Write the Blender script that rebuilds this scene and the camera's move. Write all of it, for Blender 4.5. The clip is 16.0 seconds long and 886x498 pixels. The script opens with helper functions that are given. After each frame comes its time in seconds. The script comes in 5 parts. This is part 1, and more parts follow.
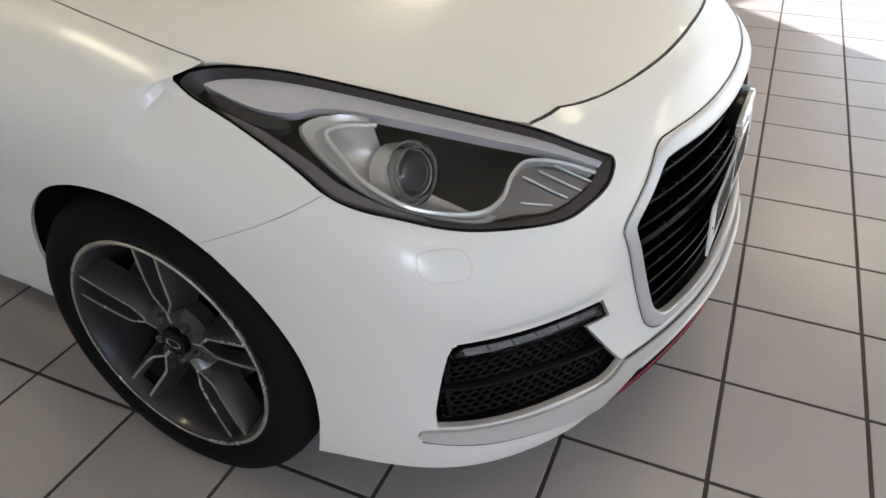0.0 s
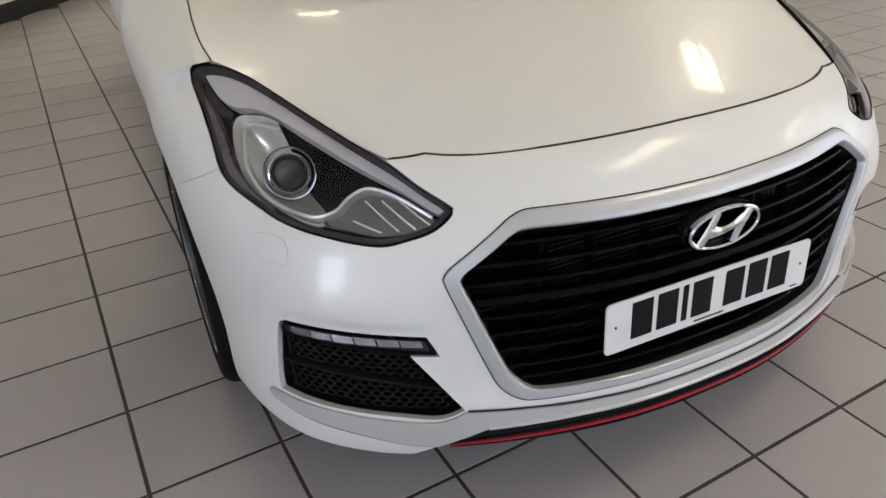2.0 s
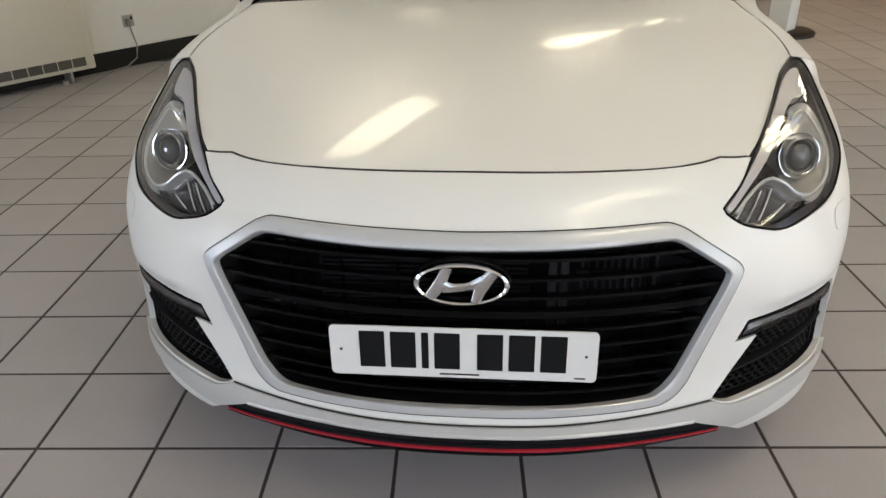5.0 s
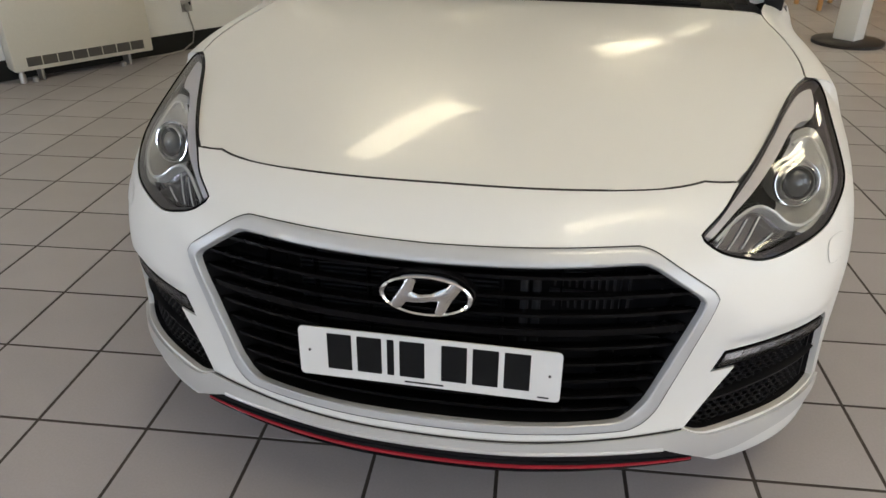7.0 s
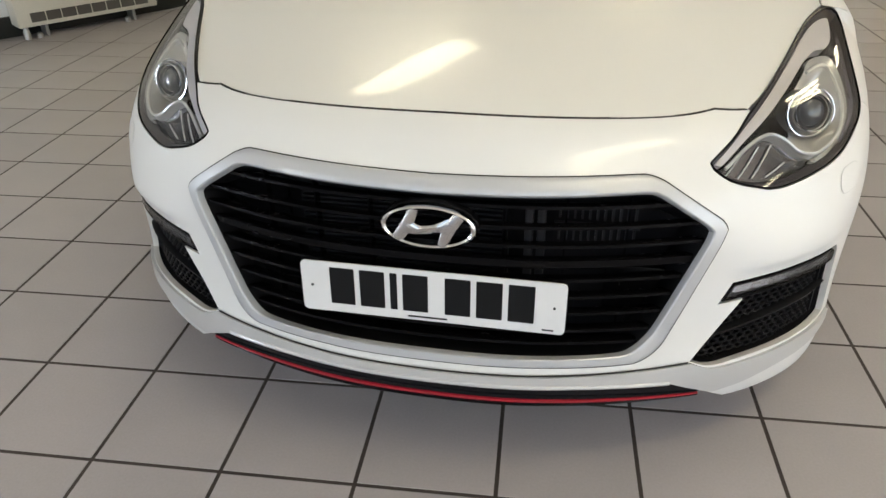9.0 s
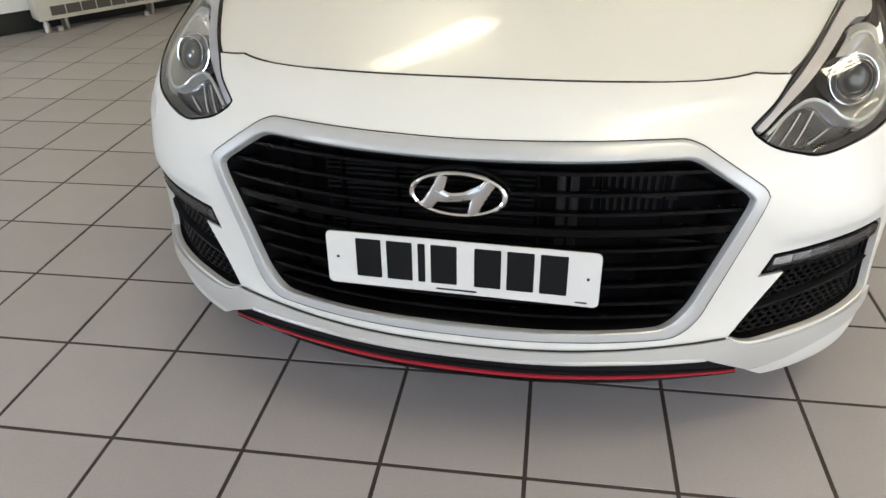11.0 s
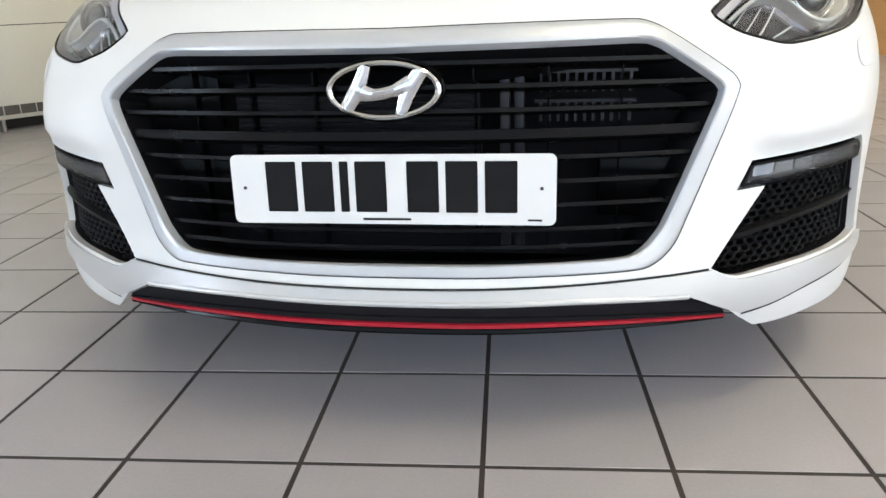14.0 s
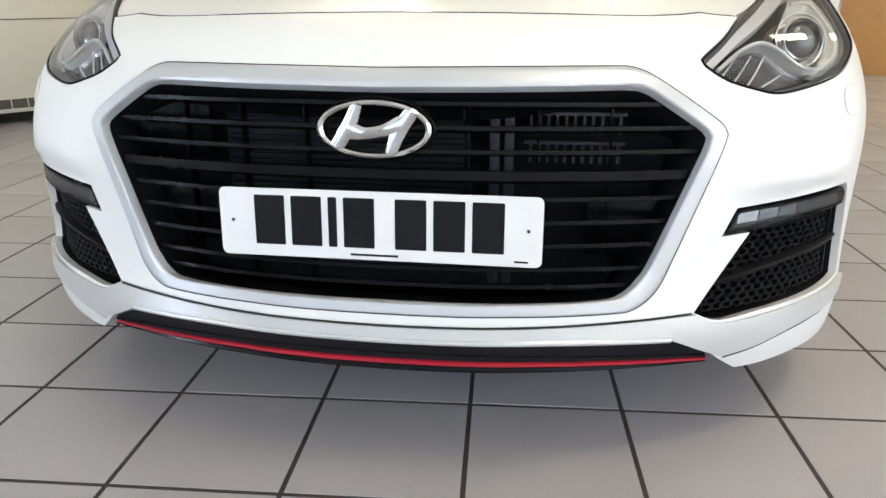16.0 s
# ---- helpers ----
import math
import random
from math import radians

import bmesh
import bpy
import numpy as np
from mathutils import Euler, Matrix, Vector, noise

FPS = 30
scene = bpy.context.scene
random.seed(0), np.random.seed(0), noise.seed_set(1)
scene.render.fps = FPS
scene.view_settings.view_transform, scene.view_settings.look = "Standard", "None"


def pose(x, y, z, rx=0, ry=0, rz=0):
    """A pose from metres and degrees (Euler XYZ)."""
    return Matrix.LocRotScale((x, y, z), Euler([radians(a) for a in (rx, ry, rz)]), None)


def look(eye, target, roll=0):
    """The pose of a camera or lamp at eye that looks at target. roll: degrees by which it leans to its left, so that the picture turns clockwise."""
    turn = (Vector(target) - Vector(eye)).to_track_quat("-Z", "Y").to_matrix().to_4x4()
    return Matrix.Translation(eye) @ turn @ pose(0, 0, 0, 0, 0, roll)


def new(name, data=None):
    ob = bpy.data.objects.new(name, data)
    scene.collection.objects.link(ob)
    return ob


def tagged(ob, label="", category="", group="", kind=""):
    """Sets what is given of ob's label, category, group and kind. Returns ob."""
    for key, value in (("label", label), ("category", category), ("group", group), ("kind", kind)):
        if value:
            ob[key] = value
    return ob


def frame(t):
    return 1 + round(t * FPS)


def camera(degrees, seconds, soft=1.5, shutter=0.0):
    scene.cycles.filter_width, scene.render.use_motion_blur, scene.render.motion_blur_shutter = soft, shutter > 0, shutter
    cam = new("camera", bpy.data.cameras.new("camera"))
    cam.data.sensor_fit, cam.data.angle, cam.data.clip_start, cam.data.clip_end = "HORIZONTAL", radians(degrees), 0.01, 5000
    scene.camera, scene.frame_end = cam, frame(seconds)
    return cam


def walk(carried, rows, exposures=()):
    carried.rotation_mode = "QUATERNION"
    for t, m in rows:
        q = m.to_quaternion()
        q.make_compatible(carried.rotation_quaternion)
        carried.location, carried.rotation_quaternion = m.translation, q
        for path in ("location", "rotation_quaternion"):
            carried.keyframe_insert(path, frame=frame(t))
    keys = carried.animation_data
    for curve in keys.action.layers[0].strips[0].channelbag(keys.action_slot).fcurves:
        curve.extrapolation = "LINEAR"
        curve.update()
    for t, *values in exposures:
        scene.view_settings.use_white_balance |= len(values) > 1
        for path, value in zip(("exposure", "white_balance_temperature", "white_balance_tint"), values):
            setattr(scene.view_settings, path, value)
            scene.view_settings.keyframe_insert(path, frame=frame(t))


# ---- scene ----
cam = camera(63.48, 16.0)
PATH = [
    (0, (-1.5271, -0.0690, 1.2360), (-0.1521, 0.6587, 0.1453), -0.92),
    (0.5, (-1.4451, -0.3419, 1.2304), (-0.1854, 0.6676, 0.2284), -2.08),
    (1, (-1.3295, -0.5581, 1.2646), (-0.3037, 0.6857, 0.2592), -1.83),
    (1.5, (-1.1447, -0.7027, 1.2650), (-0.2423, 0.6643, 0.3023), 0.03),
    (2, (-0.9694, -0.8209, 1.2682), (-0.2849, 0.6600, 0.2944), -2.00),
    (2.5, (-0.8072, -0.9633, 1.2731), (-0.3004, 0.6030, 0.3245), -1.48),
    (3, (-0.6062, -1.0038, 1.2648), (-0.2724, 0.6316, 0.3572), -1.80),
    (3.5, (-0.4345, -1.0282, 1.2753), (-0.2474, 0.6299, 0.3666), -1.48),
    (4, (-0.2309, -1.1203, 1.2761), (-0.2420, 0.5440, 0.3596), -2.03),
    (4.5, (-0.0652, -1.1398, 1.2879), (-0.1775, 0.5197, 0.3695), -2.08),
    (4.7, (-0.0001, -1.1327, 1.2727), (-0.1345, 0.5431, 0.3876), -1.78),
    (7, (0.2440, -1.0806, 1.3042), (-0.0724, 0.5607, 0.4010), -0.27),
    (7.5, (0.2566, -1.0761, 1.2928), (-0.0443, 0.5657, 0.3850), 0.07),
    (8, (0.2594, -1.0741, 1.2680), (-0.0388, 0.5525, 0.3325), 0.08),
    (8.5, (0.2587, -1.0819, 1.2547), (-0.0633, 0.5161, 0.2786), -0.75),
    (9, (0.2618, -1.0897, 1.2409), (-0.0763, 0.4993, 0.2555), -1.19),
    (11.3, (0.2302, -1.0930, 1.1343), (-0.1457, 0.4918, 0.1559), -1.77),
    (11.5, (0.2391, -1.0837, 1.0291), (-0.1247, 0.5136, 0.0667), -1.61),
    (11.6, (0.2467, -1.0753, 0.9705), (-0.1183, 0.5261, 0.0154), -1.85),
    (12, (0.2485, -1.0789, 0.7921), (-0.0913, 0.6245, 0.0221), -1.02),
    (12.5, (0.2853, -1.0524, 0.7505), (-0.0120, 0.7250, 0.1486), -1.39),
    (13, (0.2782, -1.0530, 0.7409), (-0.0197, 0.7347, 0.1704), -1.85),
    (13.5, (0.2640, -1.0544, 0.7295), (-0.0392, 0.7235, 0.1318), -2.39),
    (14, (0.2585, -1.0534, 0.7268), (-0.0349, 0.7163, 0.1008), -2.23),
    (14.5, (0.2627, -1.0518, 0.7259), (-0.0198, 0.7169, 0.0919), -2.10),
    (15, (0.2628, -1.0490, 0.7306), (-0.0172, 0.7234, 0.1060), -1.60),
    (15.5, (0.2601, -1.0478, 0.7299), (-0.0148, 0.7302, 0.1190), -1.35),
    (16, (0.2643, -1.0377, 0.7862), (-0.0049, 0.7355, 0.1590), -0.24),
]
EXPOSURES = [(0, 1.88, 6300, 13), (2.0, 1.77, 6230, 14), (4.7, 1.82, 6270, 12), (7.5, 1.69, 6370, 12), (9.0, 1.97, 6370, 10), (11.3, 2.20, 6240, 10),
             (12.0, 2.42, 6080, 10), (12.6, 2.45, 6020, 10), (16.0, 2.44, 6030, 10)]
walk(cam, [(t, look(eye, target, roll)) for t, eye, target, roll in PATH], EXPOSURES)

# ---- world, sun and large lights ----
SUN_ELEVATION, SUN_AZIMUTH = 38.0, 128.0     # azimuth: degrees from +y towards +x
world = bpy.data.worlds.new("daylight")
scene.world = world
world.use_nodes = True
wn, wl = world.node_tree.nodes, world.node_tree.links
wn.clear()
sky = wn.new("ShaderNodeTexSky")
sky.sky_type = "NISHITA"
sky.sun_disc = False
sky.sun_elevation, sky.sun_rotation = radians(SUN_ELEVATION), radians(SUN_AZIMUTH)
bg, wo = wn.new("ShaderNodeBackground"), wn.new("ShaderNodeOutputWorld")
bg.inputs["Strength"].default_value = 0.07
wl.new(sky.outputs[0], bg.inputs["Color"])
wl.new(bg.outputs[0], wo.inputs["Surface"])

sun_dir = Vector((math.cos(radians(SUN_ELEVATION)) * math.sin(radians(SUN_AZIMUTH)),
                  math.cos(radians(SUN_ELEVATION)) * math.cos(radians(SUN_AZIMUTH)), math.sin(radians(SUN_ELEVATION))))
sun = new("sun", bpy.data.lights.new("sun", "SUN"))
sun.data.energy, sun.data.angle, sun.data.color = 3.2, radians(0.5), (1.0, 0.96, 0.90)
sun.matrix_world = look(sun_dir * 20, (0, 0, 0))


def area(name, eye, target, sx, sy, watts, colour):
    ob = new(name, bpy.data.lights.new(name, "AREA"))
    ob.data.shape, ob.data.size, ob.data.size_y, ob.data.energy, ob.data.color = "RECTANGLE", sx, sy, watts, colour
    ob.matrix_world = look(eye, target)
    return ob


SKYLIGHT = (0.78, 0.88, 1.0)
# daylight that enters through the shop windows: front glazing and side glazing
area("front_window_light", (-2.1, -6.35, 1.4), (-2.1, 0, 1.2), 7.6, 2.4, 5, SKYLIGHT)
area("side_window_light", (5.85, -1.87, 1.4), (0.45, 2.3, 1.2), 9.5, 2.4, 18, SKYLIGHT)
area("west_window_light", (-6.62, -3.3, 1.4), (0, -3.3, 1.4), 1.6, 1.4, 45, SKYLIGHT)

# ---- materials ----


def material(name, colour, rough=0.5, metal=0.0, vary=0.08, scale=6.0, fine=60.0, bump=0.0, coat=0.0, transmission=0.0, ior=1.45, emit=0.0, rough_vary=0.06, spec=0.5, random_object=0.0):
    m = bpy.data.materials.new(name)
    m.use_nodes = True
    n, l = m.node_tree.nodes, m.node_tree.links
    b = n["Principled BSDF"]
    b.inputs["Base Color"].default_value = (*colour, 1)
    b.inputs["Roughness"].default_value, b.inputs["Metallic"].default_value = rough, metal
    b.inputs["Coat Weight"].default_value, b.inputs["Coat Roughness"].default_value = coat, 0.015
    b.inputs["Transmission Weight"].default_value, b.inputs["IOR"].default_value = transmission, ior
    b.inputs["Specular IOR Level"].default_value = spec
    if emit:
        b.inputs["Emission Color"].default_value, b.inputs["Emission Strength"].default_value = (*colour, 1), emit
    if vary or bump or rough_vary:
        co = n.new("ShaderNodeTexCoord")
        big, small = n.new("ShaderNodeTexNoise"), n.new("ShaderNodeTexNoise")
        big.inputs["Scale"].default_value, small.inputs["Scale"].default_value = scale, fine
        big.inputs["Detail"].default_value, small.inputs["Detail"].default_value = 4, 3
        for t in (big, small):
            l.new(co.outputs["Object"], t.inputs["Vector"])
        add = n.new("ShaderNodeMath")
        add.operation = "ADD"
        l.new(big.outputs["Fac"], add.inputs[0])
        l.new(small.outputs["Fac"], add.inputs[1])
        if vary:
            hsv = n.new("ShaderNodeHueSaturation")
            hsv.inputs["Color"].default_value = (*colour, 1)
            mr = n.new("ShaderNodeMapRange")
            mr.inputs["From Min"].default_value, mr.inputs["From Max"].default_value = 0.6, 1.4
            mr.inputs["To Min"].default_value, mr.inputs["To Max"].default_value = 1 - vary, 1 + vary
            l.new(add.outputs[0], mr.inputs["Value"])
            value = mr.outputs[0]
            if random_object:
                info, span, mul = n.new("ShaderNodeObjectInfo"), n.new("ShaderNodeMapRange"), n.new("ShaderNodeMath")
                span.inputs["To Min"].default_value, span.inputs["To Max"].default_value = 1 - random_object, 1 + random_object
                l.new(info.outputs["Random"], span.inputs["Value"])
                mul.operation = "MULTIPLY"
                l.new(value, mul.inputs[0])
                l.new(span.outputs[0], mul.inputs[1])
                value = mul.outputs[0]
            l.new(value, hsv.inputs["Value"])
            l.new(hsv.outputs[0], b.inputs["Base Color"])
        if rough_vary:
            rr = n.new("ShaderNodeMapRange")
            rr.inputs["From Min"].default_value, rr.inputs["From Max"].default_value = 0.6, 1.4
            rr.inputs["To Min"].default_value, rr.inputs["To Max"].default_value = max(0.0, rough - rough_vary), min(1.0, rough + rough_vary)
            l.new(add.outputs[0], rr.inputs["Value"])
            l.new(rr.outputs[0], b.inputs["Roughness"])
        if bump:
            bp = n.new("ShaderNodeBump")
            bp.inputs["Strength"].default_value, bp.inputs["Distance"].default_value = bump, 0.002
            l.new(add.outputs[0], bp.inputs["Height"])
            l.new(bp.outputs[0], b.inputs["Normal"])
    return m


def clear_cover(name, tint, gloss=0.02):
    """A thin clear sheet: lets light straight through and mirrors at grazing angles."""
    m = bpy.data.materials.new(name)
    m.use_nodes = True
    n, l = m.node_tree.nodes, m.node_tree.links
    n.clear()
    tr, gl, mix, fr, out = (n.new("ShaderNode" + k) for k in ("BsdfTransparent", "BsdfGlossy", "MixShader", "Fresnel", "OutputMaterial"))
    tr.inputs["Color"].default_value = (*tint, 1)
    gl.inputs["Roughness"].default_value = gloss
    fr.inputs["IOR"].default_value = 1.5
    l.new(fr.outputs[0], mix.inputs[0])
    l.new(tr.outputs[0], mix.inputs[1])
    l.new(gl.outputs[0], mix.inputs[2])
    l.new(mix.outputs[0], out.inputs["Surface"])
    return m


WHITE = material("white_car_paint", (0.685, 0.681, 0.675), 0.32, vary=0.012, scale=2.5, fine=900, coat=0.30, rough_vary=0.02)
WHITE.node_tree.nodes["Principled BSDF"].inputs["Coat Roughness"].default_value = 0.06
SILVER = material("silver_satin_paint", (0.50, 0.51, 0.535), 0.38, metal=0.35, vary=0.03, fine=700, coat=0.35)
APRON_SILVER = material("light_silver_apron_paint", (0.52, 0.518, 0.52), 0.30, metal=0.3, vary=0.015, fine=700, coat=0.3, rough_vary=0.01)
BLACK_GLOSS = material("black_gloss_plastic", (0.0040, 0.0037, 0.0042), 0.24, vary=0.1, scale=8, spec=0.10)
BLACK_MATT = material("black_grained_plastic", (0.0082, 0.0078, 0.0086), 0.5, vary=0.15, fine=300, bump=0.1, spec=0.10)
BLACK_DEEP = material("black_cavity_plastic", (0.011, 0.010, 0.0115), 0.8, vary=0.1, spec=0.1)
SEAM_GREY = material("shaded_panel_joint", (0.55, 0.55, 0.55), 0.6, vary=0.05)
# flat dark colour that paints in the shade inside panel gaps
LINE_DARK = material("painted_gap_shade", (0.012, 0.012, 0.012), 0.7, vary=0.1)
CHROME = material("chrome", (0.66, 0.66, 0.67), 0.07, metal=1.0, vary=0.02, rough_vary=0.03)
LAMP_CHROME = material("bright_lamp_chrome", (0.92, 0.92, 0.93), 0.09, metal=1.0, vary=0.0, rough_vary=0.0)
REFLECTOR = material("reflector_silver", (0.80, 0.79, 0.77), 0.22, metal=0.5, vary=0.02, scale=14, rough_vary=0.03)
INDICATOR = material("clear_indicator_chamber", (0.22, 0.21, 0.22), 0.10, metal=0.8, vary=0.03)
LAMP_EDGE = material("dark_lamp_edge_plastic", (0.050, 0.040, 0.046), 0.35, vary=0.08, spec=0.3)
SIDE_STRIP = material("smoky_violet_lamp_strip", (0.17, 0.15, 0.165), 0.3, vary=0.05)
LIGHT_GUIDE = material("clear_light_guide", (0.86, 0.86, 0.85), 0.2, metal=0.3, vary=0.01)
GREY_BAND = material("grey_lamp_band", (0.74, 0.72, 0.77), 0.35, metal=0.1, vary=0.04)
LAMP_CLEAR = clear_cover("clear_lamp_cover", (0.93, 0.94, 0.95))
GLASS_TINT = clear_cover("tinted_car_glass", (0.33, 0.36, 0.35))
LENS_GLASS = material("projector_lens_glass", (0.05, 0.055, 0.065), 0.03, vary=0.0, rough_vary=0.0, coat=1.0)
RED = material("red_trim_paint", (0.34, 0.012, 0.026), 0.35, vary=0.02, coat=0.2, rough_vary=0.02)
PLATE_WHITE = material("white_plate_acrylic", (0.66, 0.66, 0.67), 0.22, vary=0.012, fine=400)
PLATE_BLACK = material("black_plate_print", (0.011, 0.011, 0.012), 0.5, vary=0.05, spec=0.08)
TYRE = material("tyre_rubber", (0.0065, 0.0063, 0.0065), 0.8, vary=0.15, scale=9, fine=120, bump=0.2, spec=0.1)
RIM_GREY = material("dark_grey_wheel_paint", (0.038, 0.037, 0.040), 0.3, metal=0.3, vary=0.02, coat=0.3, rough_vary=0.0)
RIM_CUT = material("machined_wheel_edge", (0.55, 0.54, 0.53), 0.25, metal=0.9, vary=0.04)
STEEL = material("brake_steel", (0.13, 0.125, 0.12), 0.4, metal=0.9, vary=0.05, fine=150, rough_vary=0.0)
ALLOY = material("radiator_aluminium", (0.046, 0.044, 0.048), 0.5, metal=0.6, vary=0.12)
RADIATOR = material("radiator_core_black", (0.014, 0.0135, 0.015), 0.5, metal=0.2, vary=0.15, spec=0.2)
LED_CLEAR = material("led_cell_clear", (0.31, 0.30, 0.31), 0.22, metal=0.85, vary=0.05, scale=30)
SMOKE = material("smoked_lamp_plastic", (0.035, 0.032, 0.034), 0.25, vary=0.08)
TILE = material("grey_beige_floor_tile", (0.372, 0.345, 0.351), 0.21, vary=0.055, scale=3.5, fine=160, rough_vary=0.04, random_object=0.045, spec=0.26)
GROUT = material("dark_brown_grout", (0.045, 0.035, 0.03), 0.85, vary=0.25, scale=4, fine=50, bump=0.2)
WALL_PAINT = material("off_white_wall_paint", (0.78, 0.78, 0.77), 0.6, vary=0.03, scale=1.2, fine=120, bump=0.06)
CEILING_PAINT = material("cream_ceiling_tile", (0.78, 0.745, 0.65), 0.8, vary=0.03, scale=2, fine=90, bump=0.1)
SKIRT_BLACK = material("black_skirting_paint", (0.012, 0.013, 0.012), 0.4, vary=0.2, scale=3)
HEATER_CREAM = material("cream_enamel", (0.63, 0.60, 0.53), 0.4, vary=0.03, scale=2)
GRILLE_GREY = material("grey_vent_mesh", (0.085, 0.078, 0.07), 0.5, vary=0.25, fine=200, bump=0.3)
SOCKET_STEEL = material("brushed_socket_steel", (0.42, 0.41, 0.40), 0.35, metal=0.8, vary=0.05)
CABLE_GREY = material("grey_cable_rubber", (0.30, 0.29, 0.28), 0.6, vary=0.05)
POST_WHITE = material("white_post_enamel", (0.74, 0.74, 0.73), 0.35, vary=0.02)
BASE_DARK = material("dark_stand_base", (0.014, 0.011, 0.010), 0.45, vary=0.1)
WOOD = material("orange_brown_wood_veneer", (0.52, 0.29, 0.12), 0.35, vary=0.12, scale=3, fine=45)
ALU_FRAME = material("white_window_frame", (0.72, 0.72, 0.71), 0.4, vary=0.02)
WINDOW_GLASS = clear_cover("window_glass", (0.96, 0.97, 0.97))
TUBE = material("fluorescent_tube", (1.0, 0.89, 0.60), 0.5, vary=0.0, rough_vary=0.0, emit=5.4)
LAMP_TRAY = material("lamp_tray_grey", (0.32, 0.31, 0.28), 0.45, vary=0.02)
PAVING = material("outside_concrete", (0.34, 0.33, 0.31), 0.8, vary=0.12, scale=0.8, fine=20, bump=0.1)

# ---- mesh helpers ----


def stance(co):
    """The car's final proportions: the nose stands a little higher and the low corners draw in."""
    x, y, z = co
    c, h = 0.8 * math.tanh(max(y, 0.0) / 0.8), z - 0.5
    return Vector((x + x * x * x * (-0.022 + 0.060 * h), y + 0.006 - 0.0238 * c + 0.004 * h,
                   z + 0.0325 - 0.0763 * c + 0.020 * h + 0.038 * c * h - 0.045 * h * h))


def part(name, bm, mat, parent=None, label="", smooth=True, lean=False):
    if lean:
        for v in bm.verts:
            v.co = stance(v.co)
    me = bpy.data.meshes.new(name)
    bm.normal_update()
    bm.to_mesh(me)
    bm.free()
    me.materials.append(mat)
    if smooth:
        for p in me.polygons:
            p.use_smooth = True
        me.set_sharp_from_angle(angle=radians(38))
    ob = new(name, me)
    if parent:
        ob.parent = parent
    if label:
        tagged(ob, label)
    return ob


def thing(name, label, category, group="", kind="", at=(0, 0, 0), rz=0.0):
    ob = new(name)
    ob.matrix_world = pose(*at, 0, 0, rz)
    return tagged(ob, label, category, group, kind)


def box(bm, x0, x1, y0, y1, z0, z1, bevel=0.0, turn=None):
    """Adds a box; turn: a Matrix that is laid over it."""
    r = bmesh.ops.create_cube(bm, size=1.0)
    vs = r["verts"]
    bmesh.ops.transform(bm, matrix=Matrix.LocRotScale(((x0 + x1) / 2, (y0 + y1) / 2, (z0 + z1) / 2), None, (x1 - x0, y1 - y0, z1 - z0)), verts=vs)
    if bevel:
        es = list({e for v in vs for e in v.link_edges})
        rb = bmesh.ops.bevel(bm, geom=es, offset=bevel, segments=2, affect="EDGES", profile=0.5)
        vs = list({v for f in rb["faces"] for v in f.verts} | {v for v in vs if v.is_valid})
    if turn is not None:
        bmesh.ops.transform(bm, matrix=turn, verts=vs)
    return bm


def one_box(*a, **k):
    return box(bmesh.new(), *a, **k)


def lathe(profile, n=48, axis="x", closed=False, caps=True):
    """profile: (radius, along) pairs, turned round the axis."""
    bm = bmesh.new()
    rings = []
    for r, a in profile:
        ring = []
        for i in range(n):
            c, s = r * math.cos(2 * math.pi * i / n), r * math.sin(2 * math.pi * i / n)
            ring.append(bm.verts.new({"x": (a, c, s), "y": (s, a, c), "z": (c, s, a)}[axis]))
        rings.append(ring)
    pairs = list(zip(rings, rings[1:])) + ([(rings[-1], rings[0])] if closed else [])
    for p, q in pairs:
        for i in range(n):
            bm.faces.new((p[i], p[(i + 1) % n], q[(i + 1) % n], q[i]))
    if not closed and caps:
        for ring in (rings[0], rings[-1]):
            if profile[rings.index(ring)][0] > 1e-4:
                bm.faces.new(ring)
    bmesh.ops.remove_doubles(bm, verts=bm.verts, dist=1e-6)
    bmesh.ops.recalc_face_normals(bm, faces=bm.faces)
    return bm


def tube(points, radius, n=8, bm=None, closed=False):
    """A round bar along points."""
    bm = bm or bmesh.new()
    pts = [Vector(p) for p in points]
    rings = []
    for i, p in enumerate(pts):
        a = pts[i - 1] if i or closed else p
        b = pts[(i + 1) % len(pts)] if i + 1 < len(pts) or closed else p
        t = (b - a).normalized()
        ref = Vector((0, 0, 1)) if abs(t.z) < 0.9 else Vector((1, 0, 0))
        u = t.cross(ref).normalized()
        w = u.cross(t)
        rings.append([bm.verts.new(p + radius * (u * math.cos(2 * math.pi * k / n) + w * math.sin(2 * math.pi * k / n))) for k in range(n)])
    for p, q in list(zip(rings, rings[1:])) + ([(rings[-1], rings[0])] if closed else []):
        for k in range(n):
            bm.faces.new((p[k], p[(k + 1) % n], q[(k + 1) % n], q[k]))
    if not closed:
        bm.faces.new(rings[0])
        bm.faces.new(rings[-1])
    bmesh.ops.recalc_face_normals(bm, faces=bm.faces)
    return bm


